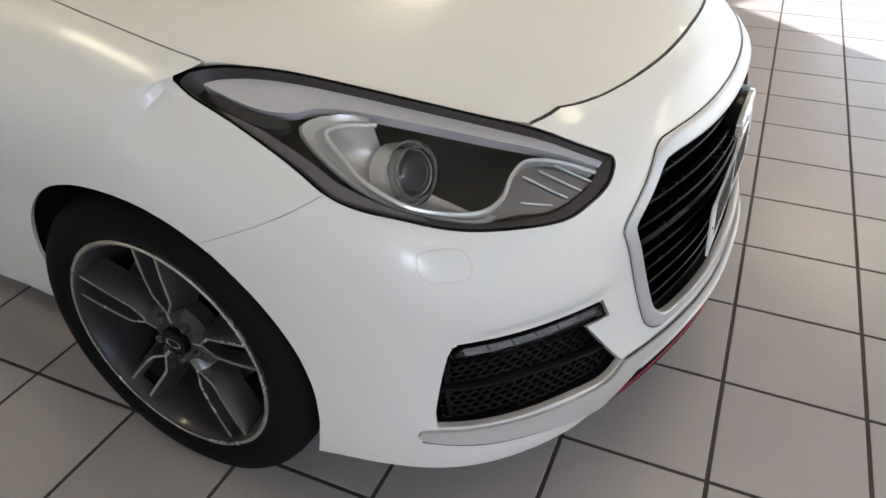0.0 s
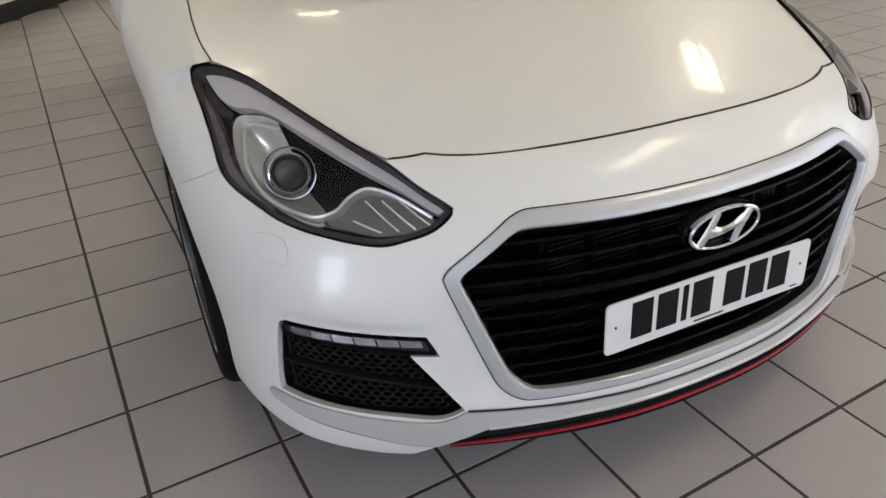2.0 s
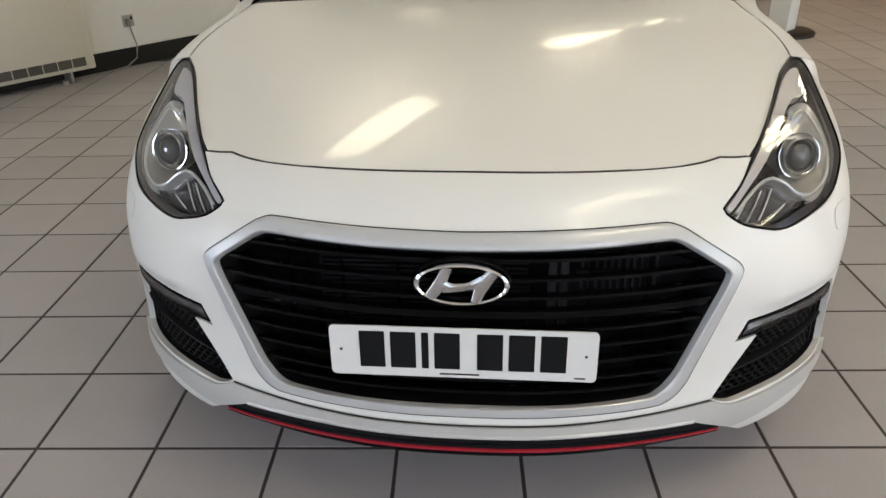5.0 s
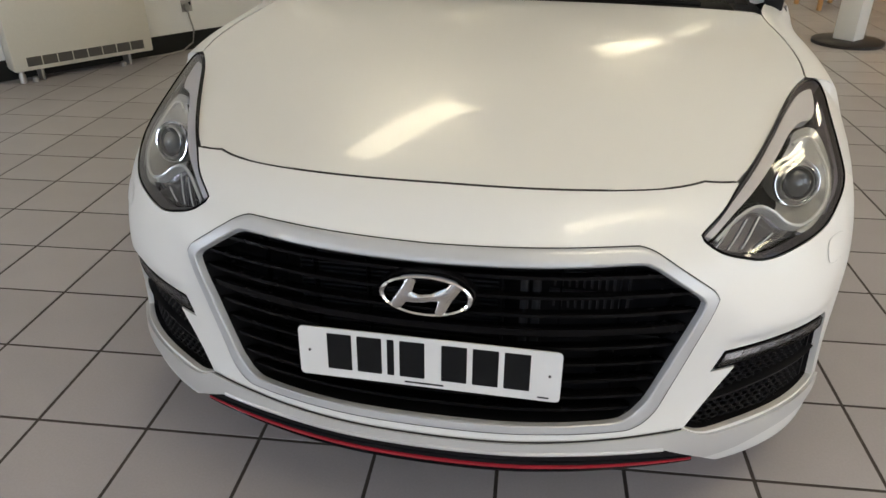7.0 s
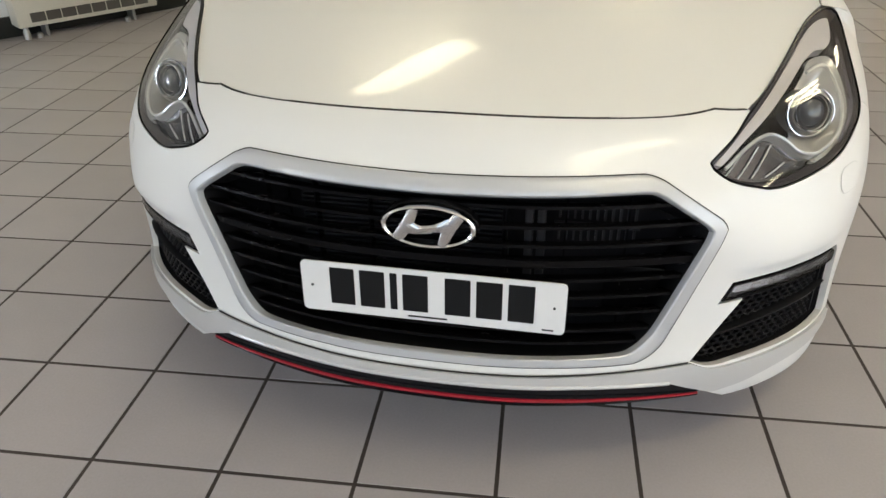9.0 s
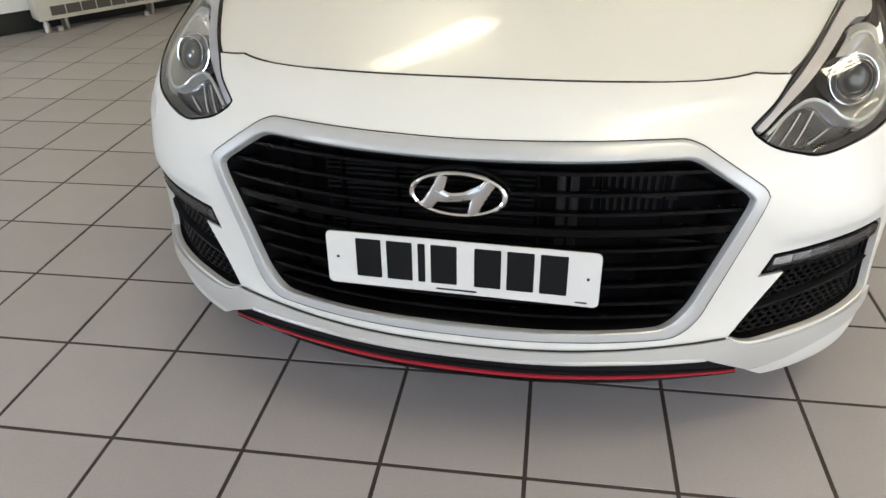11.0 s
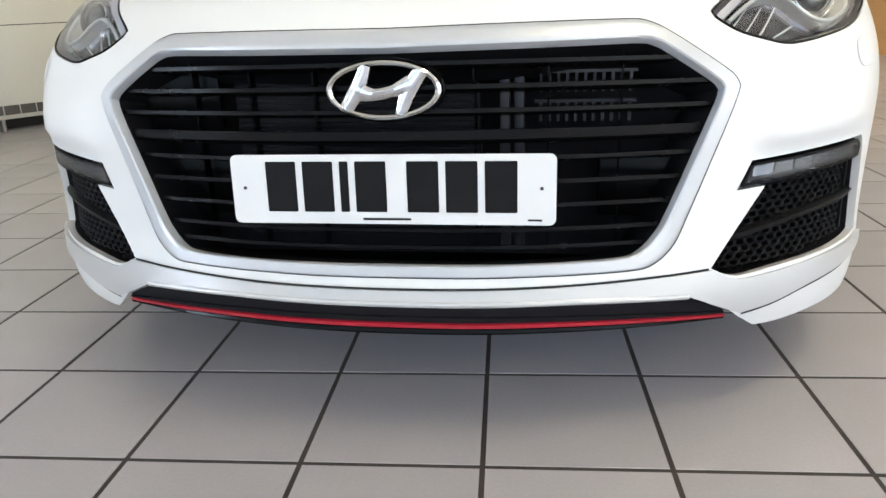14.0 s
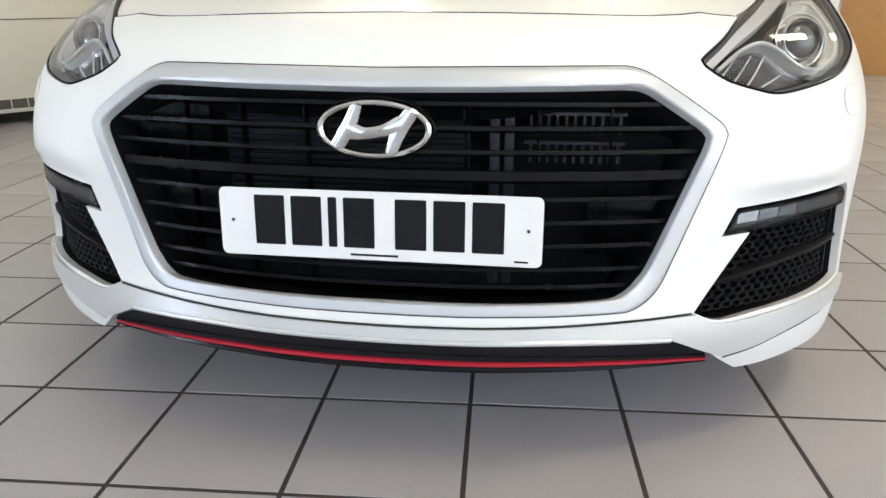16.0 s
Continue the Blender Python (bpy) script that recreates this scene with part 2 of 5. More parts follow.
def spline(xs, ys):
    """A natural cubic through the pairs, straight beyond its ends."""
    xs, ys = np.array(xs, float), np.array(ys, float)
    n, h = len(xs), np.diff(xs)
    a, r = np.eye(n), np.zeros(n)
    for i in range(1, n - 1):
        a[i, i - 1:i + 2] = h[i - 1], 2 * (h[i - 1] + h[i]), h[i]
        r[i] = 6 * ((ys[i + 1] - ys[i]) / h[i] - (ys[i] - ys[i - 1]) / h[i - 1])
    m = np.linalg.solve(a, r)
    s0 = (ys[1] - ys[0]) / h[0] - h[0] * m[1] / 6
    s1 = (ys[-1] - ys[-2]) / h[-1] + h[-1] * m[-2] / 6

    def f(x):
        x = np.asarray(x, float)
        c = np.clip(x, xs[0], xs[-1])
        i = np.clip(np.searchsorted(xs, c, side="right") - 1, 0, n - 2)
        t, u = c - xs[i], xs[i + 1] - c
        v = (m[i] * u ** 3 + m[i + 1] * t ** 3) / (6 * h[i]) + (ys[i] / h[i] - m[i] * h[i] / 6) * u + (ys[i + 1] / h[i] - m[i + 1] * h[i] / 6) * t
        return v + np.where(x < xs[0], (x - xs[0]) * s0, 0) + np.where(x > xs[-1], (x - xs[-1]) * s1, 0)
    return f


def ease(a, b, x):
    t = np.clip((x - a) / (b - a), 0, 1)
    return t * t * (3 - 2 * t)


def rounded(points, step=0.012, closed=True, keep=()):
    """A smooth line through points (Catmull-Rom); corners whose index is in keep stay sharp."""
    p = [np.array(q, float) for q in points]
    n, out = len(p), []
    for i in range(n if closed else n - 1):
        b, c = p[i], p[(i + 1) % n]
        a = p[i - 1] if (closed or i) else b
        d = p[(i + 2) % n] if (closed or i + 2 < n) else c
        if i in keep:
            a = b
        if (i + 1) % n in keep:
            d = c
        k = max(1, int(round(np.linalg.norm(c - b) / step)))
        for j in range(k):
            t = j / k
            out.append(0.5 * (2 * b + (c - a) * t + (2 * a - 5 * b + 4 * c - d) * t * t + (3 * b - a - 3 * c + d) * t ** 3))
    if not closed:
        out.append(p[-1])
    return np.array(out)


def inside(points, poly):
    """Which of the points lie in the polygon."""
    x, y = points[:, 0][:, None], points[:, 1][:, None]
    x0, y0 = poly[:, 0][None], poly[:, 1][None]
    x1, y1 = np.roll(poly[:, 0], -1)[None], np.roll(poly[:, 1], -1)[None]
    cross = ((y0 > y) != (y1 > y)) & (x < (x1 - x0) * (y - y0) / np.where(y1 == y0, 1e-12, y1 - y0) + x0)
    return cross.sum(1) % 2 == 1


def near_line(points, poly, dist):
    d = np.full(len(points), 9.0)
    a, b = poly, np.roll(poly, -1, axis=0)
    for p, q in zip(a, b):
        w = q - p
        t = np.clip(((points - p) @ w) / max(1e-12, w @ w), 0, 1)
        d = np.minimum(d, np.linalg.norm(points - (p + t[:, None] * w), axis=1))
    return d < dist


def sheet(outline, holes, place, normal, step, side=1, off=0.0, lip=0.0, open_at=None):
    """A curved panel: the flat outline less its holes is meshed and laid on the surface place(a, b); lip turns its edges inward."""
    from mathutils.geometry import delaunay_2d_cdt
    loops = [np.asarray(outline, float)] + [np.asarray(h, float) for h in holes]
    lo, hi = loops[0].min(0), loops[0].max(0)
    gx, gy = np.meshgrid(np.arange(lo[0] + step / 2, hi[0], step), np.arange(lo[1] + step / 2, hi[1], step))
    gy = gy + 0.0
    grid = np.stack([gx.ravel(), gy.ravel()], 1)
    ok = inside(grid, loops[0]) & ~near_line(grid, loops[0], step * 0.45)
    for h in loops[1:]:
        ok &= ~inside(grid, h) & ~near_line(grid, h, step * 0.45)
    pts, edges = [], []
    for lp in loops:
        b = len(pts)
        pts += [Vector(q) for q in lp]
        edges += [(b + i, b + (i + 1) % len(lp)) for i in range(len(lp))]
    pts += [Vector(q) for q in grid[ok]]
    vs, _, fs, _, _, _ = delaunay_2d_cdt(pts, edges, [], 0, 1e-5)
    flat = np.array([[v.x, v.y] for v in vs])
    tri = np.array([list(f) for f in fs if len(f) == 3])
    mid = flat[tri].mean(1)
    ok = inside(mid, loops[0])
    for h in loops[1:]:
        ok &= ~inside(mid, h)
    tri = tri[ok]
    p3, n3 = place(flat[:, 0], flat[:, 1]), normal(flat[:, 0], flat[:, 1])
    q3 = p3 + n3 * off
    in3 = p3 + n3 * (off - lip)
    if side < 0:
        q3[:, 0] *= -1
        in3[:, 0] *= -1
    bm = bmesh.new()
    used = {i: bm.verts.new(q3[i]) for i in np.unique(tri)}
    for t in tri:
        try:
            bm.faces.new([used[i] for i in (t if side > 0 else t[::-1])])
        except ValueError:
            pass
    bm.faces.ensure_lookup_table()
    f = max(bm.faces, key=lambda g: g.calc_area())
    f.normal_update()
    i0 = next(i for i, v in used.items() if v in f.verts[:])
    want = Vector(n3[i0] * np.array([side, 1, 1]))
    if f.normal.dot(want) < 0:
        bmesh.ops.reverse_faces(bm, faces=bm.faces)
    if lip:
        back = {v: k for k, v in used.items()}
        rim = [e for e in bm.edges if e.is_boundary and not (open_at and all(open_at(v.co) for v in e.verts))]
        ends = [(e.link_loops[0].vert, e.link_loops[0].link_loop_next.vert) for e in rim]
        low = {}
        for a, b in ends:
            for v in (a, b):
                if v not in low:
                    low[v] = bm.verts.new(in3[back[v]])
        for a, b in ends:
            bm.faces.new((b, a, low[a], low[b]))
    return bm


def both_halves(bm):
    """Adds the mirror image across x = 0 and welds the middle."""
    geom = bm.verts[:] + bm.edges[:] + bm.faces[:]
    r = bmesh.ops.duplicate(bm, geom=geom)
    vs = [g for g in r["geom"] if isinstance(g, bmesh.types.BMVert)]
    for v in vs:
        v.co.x *= -1
    bmesh.ops.reverse_faces(bm, faces=[g for g in r["geom"] if isinstance(g, bmesh.types.BMFace)])
    bmesh.ops.remove_doubles(bm, verts=[v for v in bm.verts if abs(v.co.x) < 1e-4], dist=2e-4)
    return bm


def resample(line, n):
    line = np.vstack([line, line[:1]])
    d = np.r_[0, np.cumsum(np.linalg.norm(np.diff(line, axis=0), axis=1))]
    t = np.linspace(0, d[-1], n, endpoint=False)
    return np.stack([np.interp(t, d, line[:, 0]), np.interp(t, d, line[:, 1])], 1)


def band(loops, offs, place, normal, side=1, closed=True):
    """A moulded strip: neighbouring lines of equal count, each lifted by its offset from the surface."""
    bm = bmesh.new()
    rows = []
    for lp, o in zip(loops, offs):
        p = place(lp[:, 0], lp[:, 1]) + normal(lp[:, 0], lp[:, 1]) * o
        p[:, 0] *= side
        rows.append([bm.verts.new(q) for q in p])
    n = len(rows[0])
    for a, b in zip(rows, rows[1:]):
        for i in range(n if closed else n - 1):
            bm.faces.new((a[i], a[(i + 1) % n], b[(i + 1) % n], b[i]))
    bmesh.ops.recalc_face_normals(bm, faces=bm.faces)
    return bm


def shrink(line, dist):
    """A closed line moved inward by dist."""
    area2 = np.sum(line[:, 0] * np.roll(line[:, 1], -1) - np.roll(line[:, 0], -1) * line[:, 1])
    t = np.roll(line, -1, axis=0) - np.roll(line, 1, axis=0)
    t /= np.maximum(1e-9, np.linalg.norm(t, axis=1))[:, None]
    nrm = np.stack([-t[:, 1], t[:, 0]], 1) * (1 if area2 > 0 else -1)
    return line + nrm * dist

# ---- the car's shape: a plan line from the nose round the corner to the flank, and its change with height ----
PLAN_X = [0, 0.2, 0.4, 0.55, 0.70, 0.80, 0.85, 0.882, 0.894, 0.897, 0.880, 0.840, 0.800]
PLAN_Y = [0, 0.012, 0.062, 0.122, 0.212, 0.315, 0.42, 0.56, 0.75, 1.1, 2.0, 3.2, 4.0]
PLAN_S = np.r_[0, np.cumsum(np.hypot(np.diff(PLAN_X), np.diff(PLAN_Y)))]
mirror_s = np.r_[-PLAN_S[:0:-1], PLAN_S]
plan_x, plan_y = spline(mirror_s, np.r_[[-v for v in PLAN_X[:0:-1]], PLAN_X]), spline(mirror_s, np.r_[PLAN_Y[:0:-1], PLAN_Y])
nose = spline([0.10, 0.17, 0.21, 0.25, 0.30, 0.38, 0.48, 0.56, 0.60, 0.64, 0.68, 0.71, 0.74, 0.78, 0.85],
              [0.045, -0.010, -0.021, -0.020, -0.010, -0.003, -0.002, 0.003, 0.017, 0.040, 0.075, 0.105, 0.150, 0.228, 0.378])
edge_z = spline([0, 0.28, 0.55, 0.735, 0.965, 1.25, 2.0, 3.4], [0.66, 0.742, 0.815, 0.860, 0.898, 0.925, 0.975, 1.05])
tuck = spline([-0.3, -0.1, 0, 0.02, 0.06, 0.12, 0.2, 0.28, 0.5, 0.8], [0.55, 0.77, 0.885, 0.908, 0.936, 0.965, 0.989, 1.002, 1.026, 1.05])
sill = spline([0.1, 0.2, 0.35, 0.5, 0.7, 0.9], [0.95, 0.983, 1.0, 1.015, 1.035, 1.055])

haunch = spline([0.15, 0.25, 0.4, 0.58, 0.72, 0.80, 1.2], [0.130, 0.108, 0.068, 0.036, 0.008, 0.0, 0.0])      # the lower flank draws in behind the wheel


def skin(s, z):
    s, z = np.asarray(s, float), np.asarray(z, float)
    x0, y0 = plan_x(s), plan_y(s)
    y = y0 + nose(z) * (1 - ease(0.56, 0.9, y0))
    w = 1 - (1 - tuck(edge_z(y) - z) * sill(z)) * ease(0.45, 0.84, x0)
    w = w * (1 - haunch(z) * ease(0.84, 1.12, y))
    # brow over the corner intake: a shelf that ends in a rounded ridge
    d = z - (0.4770 + 0.076 * (s - 0.588))
    out = 0.015 * ease(0.555, 0.66, s) * (1 - ease(0.76, 0.93, s)) * np.where(d > 0, 1 - ease(0, 0.100, d), 1 - ease(0, 0.024, -d))
    tx, ty = plan_x(s + 0.004) - plan_x(s - 0.004), plan_y(s + 0.004) - plan_y(s - 0.004)
    norm = np.hypot(tx, ty)
    return np.stack([x0 * w + out * ty / norm, y - out * tx / norm, z + 0 * s], -1)


def skin_normal(s, z, h=0.004):
    a = skin(np.asarray(s) + h, z) - skin(np.asarray(s) - h, z)
    b = skin(s, np.asarray(z) + h) - skin(s, np.asarray(z) - h)
    n = np.cross(a, b)
    return n / np.linalg.norm(n, axis=-1)[..., None]


def s_at(y, z):
    """Where along the plan line the flank reaches y at the height z."""
    s = np.linspace(0.3, PLAN_S[-1] + 0.3, 3000)
    return float(s[np.argmin(np.abs(skin(s, z + 0 * s)[:, 1] - y))])


crown_z = spline([0.10, 0.148, 0.247, 0.40, 0.60, 0.737, 0.965, 1.25], [0.716, 0.738, 0.773, 0.816, 0.860, 0.884, 0.915, 0.941])
crown_drop = spline([0.1, 0.148, 0.285, 0.50, 0.737, 0.965, 1.2], [0.15, 0.145, 0.140, 0.092, 0.046, 0.030, 0.025])


def hood_at(x, y):
    x, y = np.asarray(x, float), np.asarray(y, float)
    return np.stack([x, y, crown_z(y) - crown_drop(y) * x * x - 0.25 * np.maximum(0, np.abs(x) - 0.70) ** 2], -1)


def hood_normal(x, y, h=0.004):
    n = np.cross(hood_at(np.asarray(x) + h, y) - hood_at(np.asarray(x) - h, y), hood_at(x, np.asarray(y) + h) - hood_at(x, np.asarray(y) - h))
    return n / np.linalg.norm(n, axis=-1)[..., None]


# outlines on the skin, as (way round the plan line, height)
LAMP = rounded([(0.993, 0.838), (0.967, 0.8495), (0.930, 0.8535), (0.890, 0.851), (0.840, 0.841), (0.780, 0.819), (0.680, 0.776), (0.600, 0.738), (0.555, 0.705),
                (0.506, 0.671), (0.513, 0.661), (0.553, 0.640), (0.605, 0.627), (0.665, 0.619), (0.760, 0.632), (0.835, 0.648), (0.900, 0.672), (0.950, 0.690),
                (0.975, 0.710), (0.980, 0.745), (0.985, 0.790), (0.996, 0.822)], 0.012)
FRAME_OUT = [(0, 0.656), (0.230, 0.659), (0.368, 0.6605), (0.392, 0.659), (0.414, 0.6515), (0.436, 0.6405), (0.545, 0.577), (0.557, 0.563), (0.552, 0.545), (0.480, 0.365), (0.455, 0.315), (0.420, 0.289), (0.375, 0.283), (0.2, 0.281), (0, 0.281)]
FRAME_IN = [(0, 0.626), (0.230, 0.629), (0.382, 0.632), (0.402, 0.6312), (0.420, 0.625), (0.438, 0.6145), (0.517, 0.567), (0.526, 0.556), (0.521, 0.540), (0.448, 0.372), (0.425, 0.335), (0.398, 0.312), (0.360, 0.304), (0.2, 0.301), (0, 0.301)]
INTAKE = rounded([(0.886, 0.446), (0.871, 0.462), (0.845, 0.4645), (0.592, 0.4440), (0.568, 0.398), (0.624, 0.402), (0.530, 0.276), (0.580, 0.260), (0.665, 0.268), (0.800, 0.280), (0.915, 0.293), (0.912, 0.33)], 0.014, keep=(3, 4, 5, 6, 10))


def arch(cy, cz, r, a0, a1, n=26):
    """A wheel arch on the flank from angle a0 to a1 (degrees, 0 towards the rear)."""
    out = []
    for a in np.linspace(a0, a1, n):
        z = cz + r * math.sin(radians(a))
        out.append((s_at(cy + r * math.cos(radians(a)), z), z))
    return out


WHEEL_Y, REAR_Y, WHEEL_Z, REAR_X = 0.915, 3.565, 0.318, 0.765
ARCH_Y, AXLE_ARCH = 0.888, 0.358
front_arch = arch(ARCH_Y, WHEEL_Z, AXLE_ARCH, 199, 122, 18)          # low front to the seam

car = thing("car", "white five-door hatchback with silver grille frame on tiled floor", "car")


def car_part(name, bm, mat, parent=None, label="", smooth=True):
    return part(name, bm, mat, parent or car, label, smooth, lean=True)


def half_loop(pts, step=0.014, keep=()):
    """A half outline that starts and ends on the middle line, made smooth."""
    return rounded(pts, step, closed=False, keep=keep)


frame_out_half, frame_in_half = half_loop(FRAME_OUT), half_loop(FRAME_IN)

# bumper: one half in the chart, then mirrored
seam_s = np.unique(np.r_[np.linspace(0, 0.592, 44), 0.515])


def seam_z(s):
    """Height of the shut line between bumper and bonnet, with a kink near each headlight."""
    return np.where(s < 0.515, bow(np.minimum(s, 0.515)), np.interp(s, [0.515, 0.532, 0.560, 0.594], [0.7441, 0.7424, 0.7404, 0.7392]))


bow = spline([0, 0.12, 0.24, 0.32, 0.38, 0.43, 0.47, 0.50, 0.515], [0.7407, 0.7400, 0.7388, 0.7378, 0.7374, 0.7379, 0.7397, 0.7424, 0.7441])
lamp_from = int(np.argmin(np.hypot(LAMP[:, 0] - 0.600, LAMP[:, 1] - 0.738)))
lamp_to = int(np.argmin(np.hypot(LAMP[:, 0] - 0.976, LAMP[:, 1] - 0.712)))
lamp_low = shrink(LAMP, -0.0008)[lamp_from:lamp_to + 1]
seam_line = rounded([tuple(lamp_low[-1]), (1.08, 0.6755), tuple(front_arch[-1])], 0.02, closed=False)
bumper_edge = np.vstack([
    np.stack([seam_s, seam_z(seam_s)], 1),
    lamp_low,
    seam_line - (0, 0.0004),
    np.array(front_arch[::-1]),
    rounded([(1.055, 0.200), (1.02, 0.197), (0.945, 0.189), (0.80, 0.174), (0.69, 0.1635), (0.635, 0.1640)], 0.02, closed=False),
    rounded([(0.603, 0.183), (0.49, 0.234), (0.2, 0.2345), (0, 0.2345)], 0.02, closed=False),
])
mouth_half = np.vstack([half_loop([(max(0, a - 0.006 * (a > 0)), b + (0.004 if b < 0.3 else -0.004)) for a, b in FRAME_OUT])])
middle = lambda z0, z1: np.stack([np.zeros(7), np.linspace(z0, z1, 9)[1:-1]], 1)
bumper_half = np.vstack([bumper_edge, middle(bumper_edge[-1, 1], mouth_half[-1, 1]), mouth_half[::-1], middle(mouth_half[0, 1], bumper_edge[0, 1])])
body_panel = sheet(bumper_half, [INTAKE], skin, skin_normal, 0.0125, lip=0.028, open_at=lambda c: abs(c.x) < 1e-4)
car_part("bumper", both_halves(body_panel), WHITE, label="glossy white front bumper")


def full_loop(half):
    """The closed outline of both halves, with mirrored points at negative way."""
    left = half[::-1][1:-1] * (-1, 1)
    return np.vstack([half, left])


def skin2(s, z):
    p = skin(np.abs(s), z)
    p[..., 0] *= np.where(np.asarray(s) < 0, -1, 1)
    return p


def skin2_normal(s, z):
    n = skin_normal(np.maximum(np.abs(s), 0.0), z)
    n[..., 0] *= np.where(np.asarray(s) < 0, -1, 1)
    return n


# silver grille frame, moulded round
fo, fi = resample(full_loop(frame_out_half), 220), resample(full_loop(frame_in_half), 220)
mixed = lambda t: fo * (1 - t) + fi * t
car_part("grille_frame", band([fo, mixed(0.04), mixed(0.12), mixed(0.35), mixed(0.65), mixed(0.88), mixed(0.97), fi, fi],
                              [-0.006, 0.002, 0.0045, 0.0052, 0.0052, 0.0056, 0.0035, -0.004, -0.012], skin2, skin2_normal), SILVER, label="satin silver grille frame")
car_part("mouth_liner", band([fi, shrink(fi, -0.001), shrink(fi, -0.001)], [-0.012, -0.013, -0.10], skin2, skin2_normal), BLACK_MATT)
# thin dark ring painted for the shade of the hairline gap round the frame
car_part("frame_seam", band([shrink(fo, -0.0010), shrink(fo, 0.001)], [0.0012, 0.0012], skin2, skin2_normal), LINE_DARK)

# front apron: satin silver blade under the grille and intakes
apron_top = half_loop([(0, 0.2620), (0.25, 0.2635), (0.42, 0.2685), (0.53, 0.2735), (0.58, 0.256), (0.665, 0.2605), (0.80, 0.275), (0.917, 0.2875), (0.945, 0.2865)], 0.015, keep=(3,))
apron_low = half_loop([(0.951, 0.2800), (0.942, 0.2690), (0.85, 0.2480), (0.74, 0.2285), (0.66, 0.209), (0.590, 0.1985), (0.490, 0.2350), (0.25, 0.2400), (0, 0.2405)], 0.015, keep=(5, 6))
apron_loop = np.vstack([apron_top, apron_low, middle(apron_low[-1, 1], apron_top[0, 1])])
apron = sheet(apron_loop, [], skin, skin_normal, 0.018, off=0.008, lip=0.020, open_at=lambda c: abs(c.x) < 1e-4)
car_part("apron", both_halves(apron), APRON_SILVER, label="satin silver front apron blade")
edge_line = half_loop([(0.487, 0.2366), (0.25, 0.2415), (0.0, 0.2420)], 0.02)
edge_at = skin(edge_line[:, 0], edge_line[:, 1]) + skin_normal(edge_line[:, 0], edge_line[:, 1]) * 0.0058
edge_at = np.vstack([edge_at, edge_at[::-1][1:] * (-1, 1, 1)])
car_part("apron_edge", tube(edge_at, 0.0050, 10), APRON_SILVER, label="rounded lower edge of the apron")
# dark bands along the apron's edges stand for shade in its gaps
apron_line = half_loop([(0, 0.2655), (0.25, 0.2670), (0.42, 0.2720), (0.525, 0.2770)], 0.02)
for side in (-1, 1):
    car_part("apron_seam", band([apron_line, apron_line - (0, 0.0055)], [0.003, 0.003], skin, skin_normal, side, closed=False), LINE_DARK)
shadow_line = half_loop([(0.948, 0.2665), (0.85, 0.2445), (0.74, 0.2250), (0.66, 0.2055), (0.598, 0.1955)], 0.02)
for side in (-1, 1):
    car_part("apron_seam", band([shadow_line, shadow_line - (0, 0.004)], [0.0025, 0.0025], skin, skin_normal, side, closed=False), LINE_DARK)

# lip: red stripe between black blades
lip_line = half_loop([(0, 0.2435), (0.25, 0.2420), (0.42, 0.2365), (0.485, 0.2330), (0.53, 0.2180), (0.564, 0.2045)], 0.02, keep=(3,))
sag = (lip_line[:, 0] / 0.578) ** 2.6
row = lambda z0, z1: np.stack([lip_line[:, 0], z0 + (z1 - z0) * sag], 1)
black_top = band([lip_line, row(0.2280, 0.2025), row(0.2270, 0.2020), row(0.2190, 0.1998), row(0.2180, 0.1994), row(0.2095, 0.1968), row(0.2080, 0.1960)], [-0.002, 0.0, -0.005, -0.004, 0.0005, 0.0, -0.014], skin, skin_normal, closed=False)
car_part("lip_upper", both_halves(black_top), BLACK_DEEP)
red = band([row(0.2078, 0.1955), row(0.2066, 0.1948), row(0.2006, 0.1916), row(0.1994, 0.1910)], [-0.003, 0.002, 0.002, -0.003], skin, skin_normal, closed=False)
car_part("lip_stripe", both_halves(red), RED, label="glossy red stripe along the black lip")
black_low = band([row(0.1990, 0.1910), row(0.1970, 0.1906), row(0.1925, 0.1898), row(0.1880, 0.1892), row(0.1838, 0.1886)], [-0.012, 0.000, 0.0025, 0.001, -0.008], skin, skin_normal, closed=False)
car_part("lip_lower", both_halves(black_low), BLACK_GLOSS)
floor_bm = bmesh.new()
und = skin(np.linspace(0, 0.55, 24), 0.178 + 0 * np.linspace(0, 0.55, 24))
fr = [floor_bm.verts.new((x, y + 0.03, 0.189)) for x, y, z in und]
bk = [floor_bm.verts.new((x, 4.0, 0.17)) for x, y, z in und]
for i in range(len(fr) - 1):
    floor_bm.faces.new((fr[i], fr[i + 1], bk[i + 1], bk[i]))
car_part("underbody", both_halves(floor_bm), BLACK_DEEP)

# cavity behind the grille, with slats


def mouth_span(z):
    """Half width of the mouth at the height z, along the plan line."""
    h = frame_in_half
    s = [h[i, 0] + (h[i + 1, 0] - h[i, 0]) * (z - h[i, 1]) / (h[i + 1, 1] - h[i, 1] + 1e-9) for i in range(len(h) - 1) if (h[i, 1] - z) * (h[i + 1, 1] - z) <= 0 and abs(h[i + 1, 1] - h[i, 1]) > 1e-6]
    return max(s) if s else 0.0


